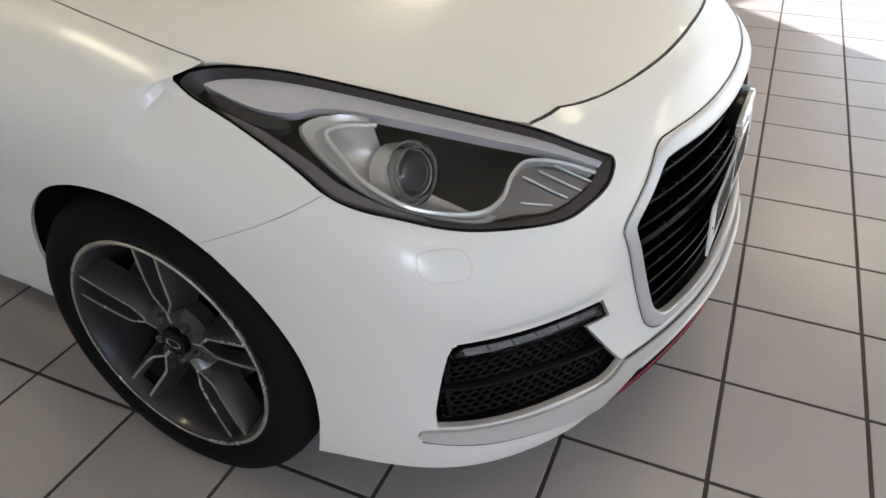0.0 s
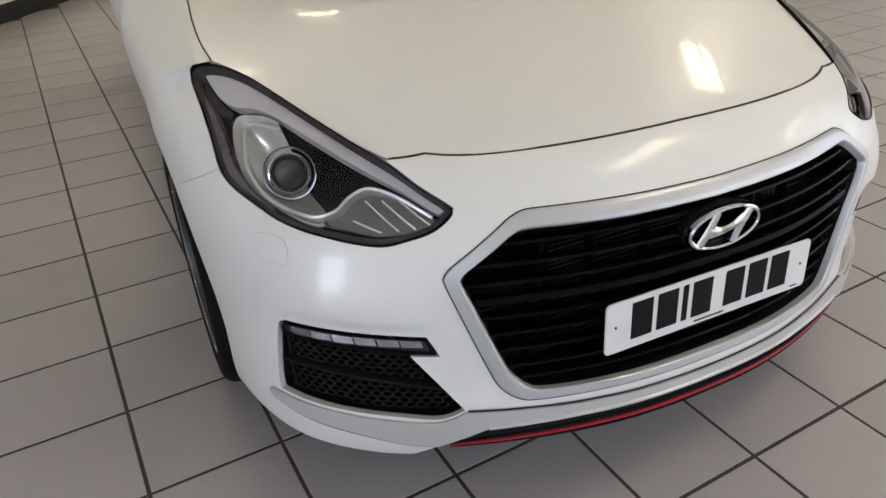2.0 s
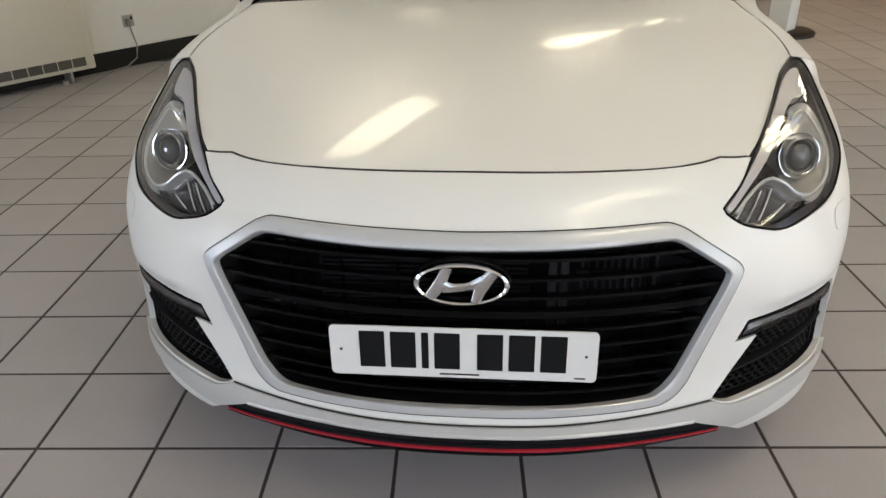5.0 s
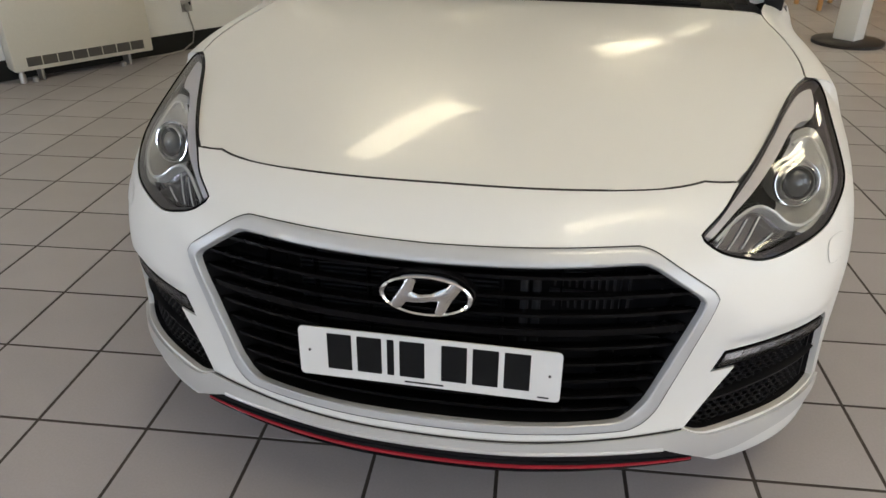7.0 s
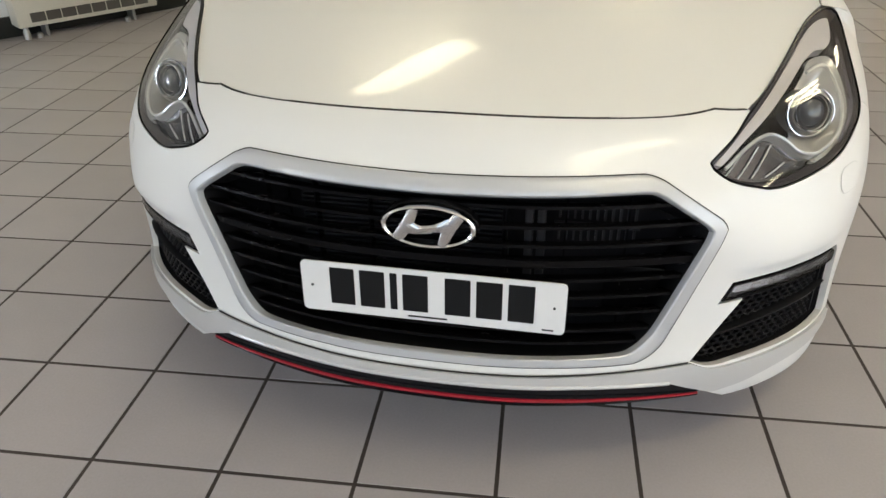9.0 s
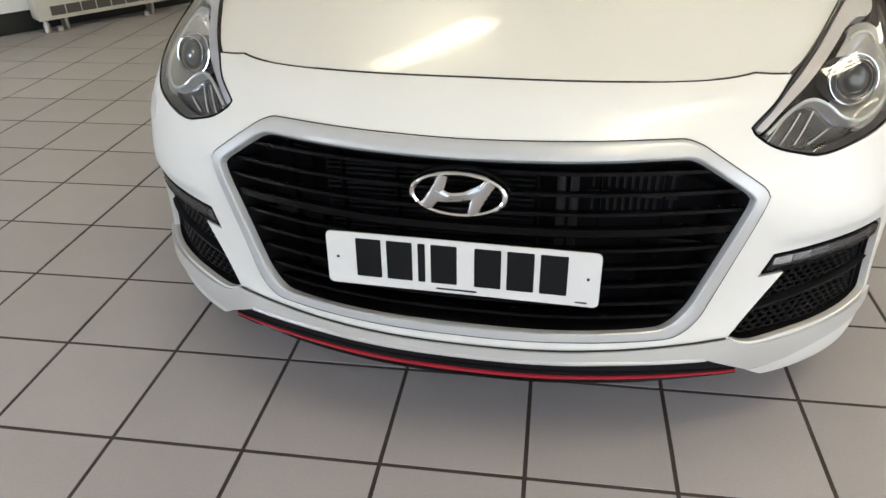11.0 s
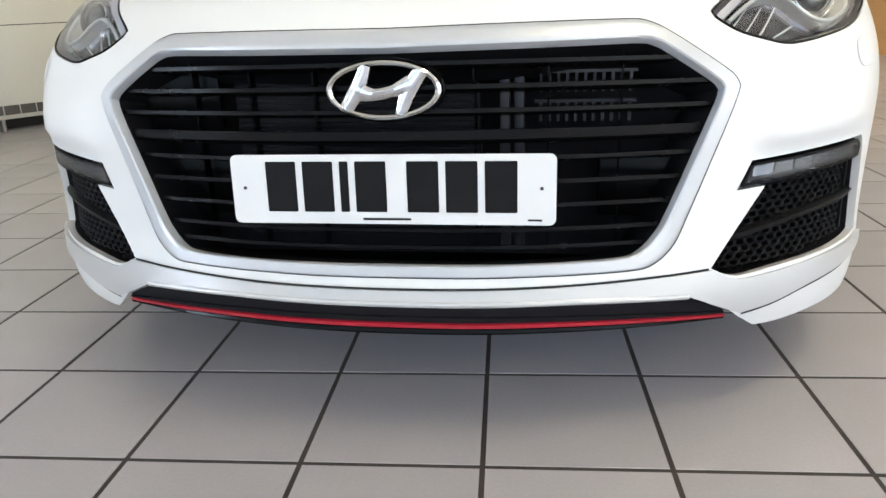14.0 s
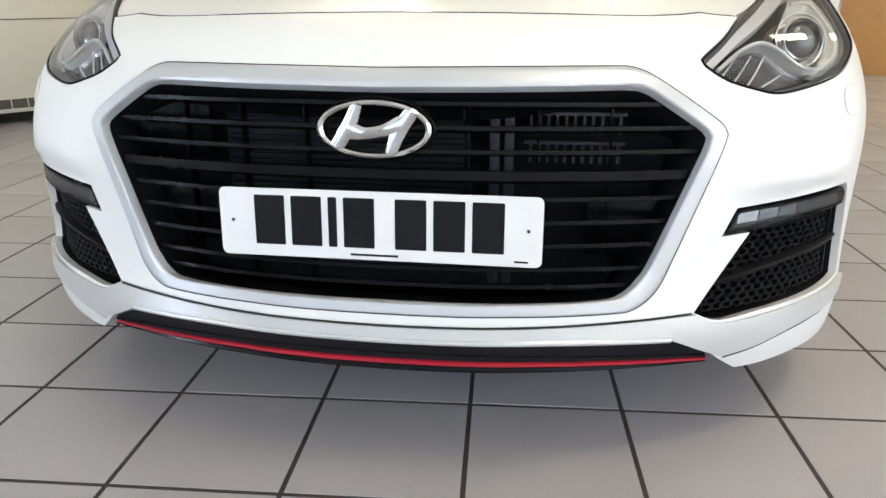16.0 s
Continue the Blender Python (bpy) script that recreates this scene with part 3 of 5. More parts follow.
for k, z in enumerate((0.604, 0.569, 0.534, 0.497, 0.462, 0.425, 0.388, 0.350, 0.3225)):
    w = mouth_span(z) - 0.006
    tall = 0.010 if k == 3 else 0.0045
    ss = np.linspace(-w, w, 61)
    prof = [(-0.021, tall), (-0.018, tall * 0.9), (-0.0175, -tall * 0.5), (-0.023, -tall), (-0.058, -tall - 0.006), (-0.058, tall - 0.010)]
    bm = bmesh.new()
    rows = []
    for o, dz in prof:
        p = skin2(ss, z + 0 * ss)
        p[:, 1] -= o
        p[:, 2] += dz
        rows.append([bm.verts.new(q) for q in p])
    for a, b in zip(rows, rows[1:] + rows[:1]):
        for i in range(len(a) - 1):
            bm.faces.new((a[i], a[i + 1], b[i + 1], b[i]))
    bmesh.ops.recalc_face_normals(bm, faces=bm.faces)
    car_part("grille_slat", bm, BLACK_GLOSS)
for x in (-0.36, -0.245, -0.13, 0.245, 0.13, 0.36):
    car_part("grille_rib", one_box(x - 0.0015, x + 0.0015, 0.062 + 0.4 * x * x, 0.085 + 0.4 * x * x, 0.31, 0.628), BLACK_GLOSS)
back = bmesh.new()
box(back, -0.49, 0.49, 0.195, 0.205, 0.27, 0.64)
car_part("grille_cavity", back, BLACK_DEEP)
radiator = car_part("radiator", one_box(-0.31, 0.13, 0.168, 0.19, 0.31, 0.635, 0.003), RADIATOR, label="black radiator core with fine horizontal fins")
for i in range(30):
    part("radiator_fin", one_box(-0.30, 0.125, 0.150, 0.1675, 0.315 + i * 0.0105, 0.3195 + i * 0.0105), RADIATOR, radiator, smooth=False, lean=True)
for x in (0.174, 0.198):
    car_part("latch_bar", one_box(x - 0.008, x + 0.008, 0.125, 0.145, 0.30, 0.64, 0.002), ALLOY)
for z in (0.567, 0.521):
    comb = car_part("air_duct_comb", one_box(0.222, 0.384, 0.128, 0.14, z + 0.017, z + 0.022), ALLOY, smooth=False)
    for i in range(11):
        part("comb_tooth", one_box(0.230 + i * 0.0142, 0.2345 + i * 0.0142, 0.125, 0.14, z - 0.012, z + 0.0165), ALLOY, comb, smooth=False, lean=True)
for x0, x1, z0, z1 in ((-0.47, -0.33, 0.50, 0.60), (-0.46, -0.32, 0.35, 0.45), (0.33, 0.46, 0.35, 0.45)):
    car_part("duct_panel", one_box(x0, x1, 0.15, 0.165, z0, z1, 0.004), BLACK_GLOSS)

# badge: an oval ring with two leaning struts and a bridge
badge_c = Vector((0.0, 0.007, 0.5675))


def on_badge(x, z, y=0.0):
    return Vector((badge_c.x + x, badge_c.y + y + 0.30 * x * x, badge_c.z + z))


ring = bmesh.new()
rows = []
for rx, rz, y in ((0.0890, 0.0440, 0.006), (0.0882, 0.0432, -0.003), (0.0838, 0.0398, -0.006), (0.0796, 0.0366, -0.003), (0.0788, 0.0358, 0.006)):
    rows.append([ring.verts.new(on_badge(rx * math.cos(a), rz * math.sin(a), y)) for a in np.linspace(0, 2 * math.pi, 72, endpoint=False)])
for a, b in zip(rows, rows[1:] + rows[:1]):
    for i in range(72):
        ring.faces.new((a[i], a[(i + 1) % 72], b[(i + 1) % 72], b[i]))
bmesh.ops.recalc_face_normals(ring, faces=ring.faces)
badge = car_part("badge", ring, CHROME, label="chrome oval badge ring")


def stroke(points, widths, depth=0.010):
    """A flat ribbon with rounded top along a line in the badge's plane."""
    bm = bmesh.new()
    pts = rounded(points, 0.004, closed=False)
    far = np.concatenate([[0], np.cumsum(np.linalg.norm(np.diff(pts, axis=0), axis=1))])
    pts = np.stack([np.interp(np.linspace(0, far[-1], 24), far, pts[:, k]) for k in (0, 1)], 1)
    for _ in range(3):
        pts[1:-1] = (pts[:-2] + 2 * pts[1:-1] + pts[2:]) / 4
    ws = np.interp(np.linspace(0, 1, len(pts)), np.linspace(0, 1, len(widths)), widths)
    tan = np.gradient(pts, axis=0)
    tan /= np.linalg.norm(tan, axis=1)[:, None]
    nr = np.stack([-tan[:, 1], tan[:, 0]], 1)
    rows = []
    for f, y in ((-1, 0.006), (-1, -0.002), (-0.5, -0.0055), (0.5, -0.0055), (1, -0.002), (1, 0.006)):
        rows.append([bm.verts.new(on_badge(*(p + q * w * f), y)) for p, q, w in zip(pts, nr, ws)])
    for a, b in zip(rows, rows[1:]):
        for i in range(len(a) - 1):
            bm.faces.new((a[i], a[i + 1], b[i + 1], b[i]))
    bmesh.ops.recalc_face_normals(bm, faces=bm.faces)
    return bm


part("strut", stroke([(-0.060, -0.028), (-0.050, -0.014), (-0.037, 0.008), (-0.025, 0.037)], [0.0105, 0.0115, 0.0105, 0.0085]), CHROME, badge, lean=True)
part("strut", stroke([(0.025, -0.037), (0.036, -0.008), (0.049, 0.014), (0.060, 0.028)], [0.0085, 0.0105, 0.0115, 0.0105]), CHROME, badge, lean=True)
part("bridge", stroke([(-0.042, 0.000), (-0.020, -0.006), (0.004, -0.004), (0.042, 0.006)], [0.0150, 0.0085, 0.0080, 0.0150]), CHROME, badge, lean=True)
plinth = bmesh.new()
rows = [[plinth.verts.new(on_badge(f * 0.093 * math.cos(a), f * 0.048 * math.sin(a), y)) for a in np.linspace(0, 2 * math.pi, 48, endpoint=False)] for f, y in ((1.0, 0.03), (1.0, 0.010), (0.97, 0.007))]
for a, b in zip(rows, rows[1:]):
    for i in range(48):
        plinth.faces.new((a[i], a[(i + 1) % 48], b[(i + 1) % 48], b[i]))
car_part("badge_surround", plinth, BLACK_GLOSS)

# number plate with plain bars in place of its characters
plate_tilt = pose(0, 0.009, 0.4175, -4.0, 0, 0)


def flat_round(w, h, r, d, z=0.0, x=0.0, lift=0.0):
    """A thin plate with rounded corners that faces -y."""
    bm = bmesh.new()
    ring = []
    for cx, cz, a0 in ((w / 2 - r, h / 2 - r, 0), (-w / 2 + r, h / 2 - r, 90), (-w / 2 + r, -h / 2 + r, 180), (w / 2 - r, -h / 2 + r, 270)):
        for a in np.linspace(a0, a0 + 90, 5):
            ring.append((x + cx + r * math.cos(radians(a)), z + cz + r * math.sin(radians(a))))
    front = [bm.verts.new((p, -lift - d, q)) for p, q in ring]
    rear = [bm.verts.new((p, -lift, q)) for p, q in ring]
    bm.faces.new(front)
    bm.faces.new(rear[::-1])
    for i in range(len(ring)):
        bm.faces.new((front[i], rear[i], rear[(i + 1) % len(ring)], front[(i + 1) % len(ring)]))
    bmesh.ops.recalc_face_normals(bm, faces=bm.faces)
    bmesh.ops.transform(bm, matrix=plate_tilt, verts=bm.verts)
    return bm


plate = car_part("number_plate", flat_round(0.520, 0.1085, 0.010, 0.004), PLATE_WHITE, label="white number plate with plain black bars", smooth=False)
x = -0.201
for w, gap in ((0.050, 0.011), (0.050, 0.011), (0.014, 0.011), (0.050, 0.033), (0.050, 0.011), (0.050, 0.011), (0.050, 0)):
    part("plate_bar", flat_round(w, 0.079, 0.002, 0.0006, 0.004, x + w / 2, 0.0041), PLATE_BLACK, plate, smooth=False, lean=True)
    x += w + gap
part("plate_bar", flat_round(0.078, 0.0035, 0.001, 0.0006, -0.0465, -0.005, 0.0041), PLATE_BLACK, plate, smooth=False, lean=True)
part("plate_bar", flat_round(0.022, 0.003, 0.001, 0.0006, -0.0465, 0.228, 0.0041), PLATE_BLACK, plate, smooth=False, lean=True)
for sx in (-0.238, 0.238):
    part("plate_screw", flat_round(0.0055, 0.0055, 0.0025, 0.0015, 0.002, sx, 0.0041), ALLOY, plate, lean=True)

# bonnet
top_edge = LAMP[:lamp_from + 1][::-1]
tp = skin(top_edge[:, 0], top_edge[:, 1])[:, :2]
front_s = np.unique(np.r_[np.linspace(0, 0.594, 44), 0.515])
front_xy = skin(front_s, seam_z(front_s) + 0.0032)[:, :2]
lamp_xy = tp[(tp[:, 0] > 0.585) & (tp[:, 1] < 0.745) & (tp[:, 1] > 0.30)] - (0.0035, -0.001)
wing_line = spline([0.74, 0.80, 0.90, 1.0, 1.15, 1.22, 1.30, 1.42], [0.768, 0.772, 0.769, 0.761, 0.745, 0.746, 0.762, 0.805])      # shut line between bonnet and wing
wing_top = [np.array((float(wing_line(y)) - 0.002, y)) for y in np.linspace(0.752, 1.20, 14)]
hood_half = np.vstack([front_xy, lamp_xy, np.array(wing_top), rounded([(0.728, 1.222), (0.60, 1.232), (0.3, 1.238), (0, 1.24)], 0.02, closed=False)])
hood_loop = np.vstack([hood_half, (hood_half[::-1] * (-1, 1))[1:-1]])
hood_bm = sheet(hood_loop, [], hood_at, hood_normal, 0.03, lip=0.03)
car_part("bonnet", hood_bm, WHITE, label="glossy white bonnet")
# dark strips laid into the bonnet's shut lines, painting the shade within them
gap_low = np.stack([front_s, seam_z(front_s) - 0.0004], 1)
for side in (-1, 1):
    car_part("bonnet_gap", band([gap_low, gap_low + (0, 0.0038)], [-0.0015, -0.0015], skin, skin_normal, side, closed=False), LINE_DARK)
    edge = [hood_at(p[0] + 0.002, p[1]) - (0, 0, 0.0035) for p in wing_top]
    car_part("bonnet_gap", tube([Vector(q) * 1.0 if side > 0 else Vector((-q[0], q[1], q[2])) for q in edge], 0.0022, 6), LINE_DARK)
# added dark sheet below the bonnet that keeps its gaps looking shaded
gap_bm = sheet(shrink(hood_loop, -0.008), [], hood_at, hood_normal, 0.05, off=-0.027)
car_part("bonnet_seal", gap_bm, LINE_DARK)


def flank(name, loop, holes=(), side=1, mat=None, label="", step=0.03, lip=0.022):
    return car_part(name, sheet(loop, holes, skin, skin_normal, step, side=side, lip=lip, open_at=lambda c: abs(c.y - 1.4225) < 0.004), mat or WHITE, label=label)


def side_points(pairs, step=0.03):
    """Flank outline from (y, height) pairs."""
    return [(s_at(y, z), z) for y, z in pairs]


def top_line(y0, y1, n, down=0.004):
    out = []
    for y in np.linspace(y0, y1, n):
        z = float(edge_z(y)) - down
        out.append((s_at(y, z), z))
    return out


SHOULDER = 0.765
arch_rear = arch(ARCH_Y, WHEEL_Z, AXLE_ARCH, 122, -14, 26)
for side in (-1, 1):
    back = shrink(LAMP, -0.002)[lamp_to:]
    cut = int(np.argmax(back[:, 1] > SHOULDER))
    back_low, back_top = back[:cut], np.vstack([back[cut:], shrink(LAMP, -0.002)[:6]])
    lamp_pts = skin(back_top[:, 0], back_top[:, 1])
    n_side, n_tip = len(back) - cut + 1, 5
    low_y = np.r_[lamp_pts[:n_side, 1] + np.linspace(0, 0.03, n_side), np.linspace(0.815, 0.860, n_tip), np.linspace(0.868, 1.42, 24)]
    line_s = np.array([s_at(y, SHOULDER) for y in low_y])
    line_s[0] = back[cut, 0]
    low_line = np.stack([line_s, SHOULDER + 0 * line_s], 1)
    fender = np.vstack([back_low, low_line,
                        np.array(side_points([(1.42, 0.70), (1.42, 0.45), (1.42, 0.262), (1.30, 0.252)])), np.array(arch_rear[::-1]),
                        (seam_line + (0, 0.0004))[::-1][1:-1]])
    wing = sheet(fender, [], skin, skin_normal, 0.03, side=side, lip=0.008, open_at=lambda c: abs(c.z - SHOULDER) < 1e-6 or c.y > 1.416)
    # shoulder: from the flank up to the lamp and the bonnet's shut line
    p_low = skin(low_line[:, 0], low_line[:, 1])
    up_low = skin(low_line[:, 0], low_line[:, 1] + 0.01) - p_low
    y_line = np.linspace(0.764, 1.40, 24)
    p_top = np.vstack([lamp_pts, hood_at(wing_line(y_line) + 0.002, y_line)])
    slope = hood_at(p_top[:, 0] - 0.02, p_top[:, 1]) - hood_at(p_top[:, 0], p_top[:, 1])
    rows = []
    for u in np.linspace(0, 1, 11):
        row = []
        for i in range(len(low_line)):
            b0, b1 = p_low[i], p_top[i]
            d = np.linalg.norm(b1 - b0)
            t0 = up_low[i] / np.linalg.norm(up_low[i]) * d
            t1 = slope[i] / np.linalg.norm(slope[i]) * d if i >= n_side else b1 - b0
            q = b0 * (2 * u ** 3 - 3 * u * u + 1) + t0 * (u ** 3 - 2 * u * u + u) + b1 * (3 * u * u - 2 * u ** 3) + t1 * (u ** 3 - u * u)
            row.append(wing.verts.new((side * q[0], q[1], q[2])))
        rows.append(row)
    for r0, r1 in zip(rows, rows[1:]):
        for i in range(len(r0) - 1):
            quad = (r0[i], r0[i + 1], r1[i + 1], r1[i])
            wing.faces.new(quad if side > 0 else quad[::-1])
    bmesh.ops.remove_doubles(wing, verts=wing.verts, dist=3e-4)
    car_part("front_wing", wing, WHITE, label="glossy white front wing")
    door = side_points([(1.4225, 0.262), (1.4225, 0.5), (1.4225, 0.7), (1.4225, 0.92)]) + top_line(1.5, 2.44, 10) + side_points([(2.45, 0.6), (2.45, 0.235), (2.1, 0.232), (1.8, 0.232)])
    d1 = flank("front_door", np.array(door), side=side, label="glossy white front door")
    door = side_points([(2.456, 0.235), (2.456, 0.6)]) + top_line(2.46, 3.30, 10) + side_points([(3.34, 0.8), (3.22, 0.66), (3.14, 0.45), (3.12, 0.235), (2.8, 0.232)])
    d2 = flank("rear_door", np.array(door), side=side, label="glossy white rear door")
    rear_arch = arch(REAR_Y, WHEEL_Z, AXLE_ARCH, 192, -14, 34)
    quarter = np.vstack([np.array(side_points([(3.126, 0.235), (3.146, 0.45), (3.226, 0.66), (3.346, 0.8)]) + top_line(3.33, 4.02, 8) + side_points([(4.03, 0.8), (4.03, 0.5), (4.03, 0.28), (3.93, 0.24)])), np.array(rear_arch[::-1])])
    flank("rear_quarter", quarter, side=side, label="glossy white rear quarter")
    for y in (2.28, 3.14):
        hb = bmesh.new()
        hx = side * (float(skin(s_at(y, 0.875), 0.875)[0]) + 0.012)
        box(hb, hx - 0.012, hx + 0.012, y - 0.10, y + 0.10, 0.865, 0.888, 0.008)
        part("door_handle", hb, WHITE, d1 if y < 2.4 else d2, lean=True)
    sb = bmesh.new()
    box(sb, min(side * 0.64, side * 0.72), max(side * 0.64, side * 0.72), 1.24, 3.15, 0.17, 0.25, 0.02)
    car_part("side_sill", sb, BLACK_MATT)
    # wheel housings
    for cy in (WHEEL_Y, REAR_Y):
        lb = bmesh.new()
        rings = []
        hy = ARCH_Y if cy == WHEEL_Y else cy
        for x in (None, 0.55):
            ring = []
            for a in np.linspace(-0.30, math.pi + 0.30, 30):
                y, z = hy + 0.367 * math.cos(a), WHEEL_Z + 0.367 * math.sin(a)
                xx = x or float(skin(s_at(y, z), z)[0]) - 0.016
                ring.append(lb.verts.new((side * xx, y, z)))
            rings.append(ring)
        for i in range(29):
            lb.faces.new((rings[0][i], rings[0][i + 1], rings[1][i + 1], rings[1][i]))
        lb.faces.new(rings[1])
        car_part("wheel_housing", lb, BLACK_MATT)

# ---- headlights ----


def lamp_unit(side):
    rim = shrink(LAMP, 0.0010)
    body = car_part("headlight", sheet(rim, [], skin, skin_normal, 0.02, side=side, off=-0.092, lip=-0.090), BLACK_GLOSS,
                    label="headlight with black bezel and clear cover")
    sub = lambda name, bm, mat, label="": part(name, bm, mat, body, label, lean=True)
    a = resample(rim, 150)
    b = shrink(a, 0.0028)
    sub("bezel", band([a, shrink(a, 0.0010), shrink(a, 0.0022), b, b], [-0.002, 0.0012, 0.0008, -0.002, -0.03], skin, skin_normal, side), BLACK_GLOSS)
    sub("bezel_skirt", band([b, shrink(a, 0.013)], [-0.003, -0.024], skin, skin_normal, side), LAMP_EDGE, "dark violet-brown inner bezel")
    # pale band along the upper edge
    up = rounded([(0.955, 0.838), (0.925, 0.8405), (0.885, 0.838), (0.840, 0.828), (0.780, 0.806), (0.680, 0.763), (0.600, 0.724), (0.553, 0.690), (0.524, 0.671),
                  (0.536, 0.668), (0.600, 0.7085), (0.680, 0.7455), (0.760, 0.779), (0.805, 0.796), (0.850, 0.805), (0.890, 0.8035), (0.928, 0.813)], 0.012, keep=(0, 8))
    sub("upper_band", sheet(shrink(up, -0.0015), [], skin, skin_normal, 0.02, side=side, off=-0.012, lip=0.02), GREY_BAND, "pale grey upper lamp band")
    wedge = rounded([(0.962, 0.832), (0.934, 0.809), (0.905, 0.796), (0.908, 0.791), (0.925, 0.788), (0.948, 0.790), (0.972, 0.812)], 0.012, keep=(0,))
    sub("rear_wedge", sheet(wedge, [], skin, skin_normal, 0.02, side=side, off=-0.016, lip=0.02), SMOKE)
    low = rounded([(0.976, 0.806), (0.958, 0.786), (0.948, 0.750), (0.943, 0.720), (0.905, 0.688), (0.860, 0.668), (0.872, 0.664), (0.915, 0.680), (0.948, 0.697), (0.965, 0.716), (0.969, 0.75)], 0.012, keep=(0, 5))
    sub("side_band", sheet(shrink(low, -0.0025), [], skin, skin_normal, 0.02, side=side, off=-0.012, lip=0.02), SIDE_STRIP, "smoky violet side lamp strip")
    # silver bowl round the projector, with a broad pale surround
    bowl = rounded([(0.800, 0.789), (0.850, 0.797), (0.900, 0.789), (0.925, 0.760), (0.928, 0.722), (0.895, 0.688), (0.800, 0.652), (0.755, 0.654), (0.744, 0.686), (0.752, 0.722), (0.772, 0.755)], 0.012)
    deep = resample(bowl, 120)
    # the bowl stays open towards the nose, where the dark housing shows
    low_end = int(np.argmin(np.hypot(deep[:, 0] - 0.757, deep[:, 1] - 0.6525)))
    deep = deep[:low_end + 1]
    mid = np.array([0.800, 0.718])
    sub("bowl_surround", band([deep, deep * 0.975 + mid * 0.025, deep * 0.90 + mid * 0.10], [-0.020, -0.012, -0.022], skin, skin_normal, side, closed=False), REFLECTOR, "pale silver lamp surround")
    sub("reflector_bowl", band([deep * 0.90 + mid * 0.10, deep * 0.78 + mid * 0.22, deep * 0.5 + mid * 0.5, deep * 0.02 + mid * 0.98], [-0.022, -0.062, -0.082, -0.088], skin, skin_normal, side, closed=False), REFLECTOR,
        "silver reflector bowl")
    chrome = rounded([(0.800, 0.779), (0.845, 0.784), (0.880, 0.777), (0.897, 0.750), (0.905, 0.722), (0.872, 0.686), (0.790, 0.664), (0.735, 0.672), (0.698, 0.694), (0.655, 0.707), (0.605, 0.695), (0.548, 0.663)], 0.010, closed=False)
    cp = skin(chrome[:, 0], chrome[:, 1]) - skin_normal(chrome[:, 0], chrome[:, 1]) * 0.014
    cp[:, 0] *= side
    sub("light_guide", tube(cp, 0.0036), LIGHT_GUIDE, "thin bright light guide")
    tan = np.gradient(chrome, axis=0)
    tan /= np.linalg.norm(tan, axis=1)[:, None]
    away = np.stack([-tan[:, 1], tan[:, 0]], 1)
    along = np.linspace(0, 1, len(chrome))
    wide = 0.0065 * ease(0.30, 0.55, along) * (1 - 0.75 * ease(0.70, 0.95, along))
    lines = [chrome + away * (wide * f)[:, None] for f in (0.0, 0.15, 0.6, 1.0)]
    sub("lamp_swoosh", band([q[len(chrome) // 4:] for q in lines], [-0.016, -0.0150, -0.022, -0.034], skin, skin_normal, side, closed=False), REFLECTOR, "pale silver swoosh")
    # indicator chamber with ribs
    ind = rounded([(0.690, 0.694), (0.655, 0.703), (0.605, 0.691), (0.545, 0.664), (0.530, 0.660), (0.600, 0.643), (0.665, 0.638), (0.715, 0.647), (0.768, 0.656)], 0.012)
    sub("indicator_chamber", sheet(ind, [], skin, skin_normal, 0.018, side=side, off=-0.030, lip=0.02), INDICATOR, "silver indicator reflector")
    for k in range(4):
        s0 = 0.552 + 0.034 * k
        s1 = s0 + 0.050
        seg = np.stack([np.linspace(s0, s1, 5), np.linspace(0.650 - 0.002 * k, min(0.692, 0.6965 - 0.95 * max(0.0, s1 - 0.668)), 5)], 1)
        sp = skin(seg[:, 0], seg[:, 1]) - skin_normal(seg[:, 0], seg[:, 1]) * 0.026
        sp[:, 0] *= side
        sub("indicator_rib", tube(sp, 0.0017, 6), LIGHT_GUIDE)
    # projector
    m = pose(0.715 * side, 0.408, 0.705, -18, 0, 15 * side) @ Matrix.Scale(0.92, 4)
    for name, prof, mat in (("projector_ring", [(0.0425, 0.006), (0.0435, 0.0), (0.0425, -0.003), (0.0410, -0.0035), (0.0400, -0.002), (0.0395, 0.006)], LAMP_CHROME),
                            ("outer_ring", [(0.0545, 0.016), (0.0555, 0.010), (0.0545, 0.006), (0.0525, 0.006), (0.0520, 0.010), (0.0530, 0.016)], LAMP_CHROME),
                            ("ring_skirt", [(0.0525, 0.060), (0.0525, 0.014), (0.0505, 0.014), (0.0505, 0.060)], REFLECTOR),
                            ("projector_barrel", [(0.0405, 0.045), (0.0405, 0.006), (0.0385, 0.006), (0.0385, 0.045)], REFLECTOR),
                            ("projector_collar", [(0.0385, 0.02), (0.0370, 0.004), (0.0335, 0.001), (0.0310, 0.004), (0.0310, 0.02)], SMOKE)):
        bm = lathe(prof, 48, "y", closed=True)
        bmesh.ops.transform(bm, matrix=m, verts=bm.verts)
        sub(name, bm, mat)
    bm = lathe([(0.0312 * math.cos(a), 0.006 - 0.012 * math.sin(a)) for a in np.linspace(0, math.pi / 2 - 0.01, 12)], 40, "y")
    bmesh.ops.transform(bm, matrix=m, verts=bm.verts)
    sub("projector_lens", bm, LENS_GLASS, "dark glass projector lens")
    cover = sub("lamp_cover", sheet(shrink(LAMP, 0.004), [], skin, skin_normal, 0.022, side=side, off=-0.001), LAMP_CLEAR, "clear glossy lamp cover")
    cover.visible_shadow = False


for side in (-1, 1):
    lamp_unit(side)

# ---- lower intakes with daytime lamps ----


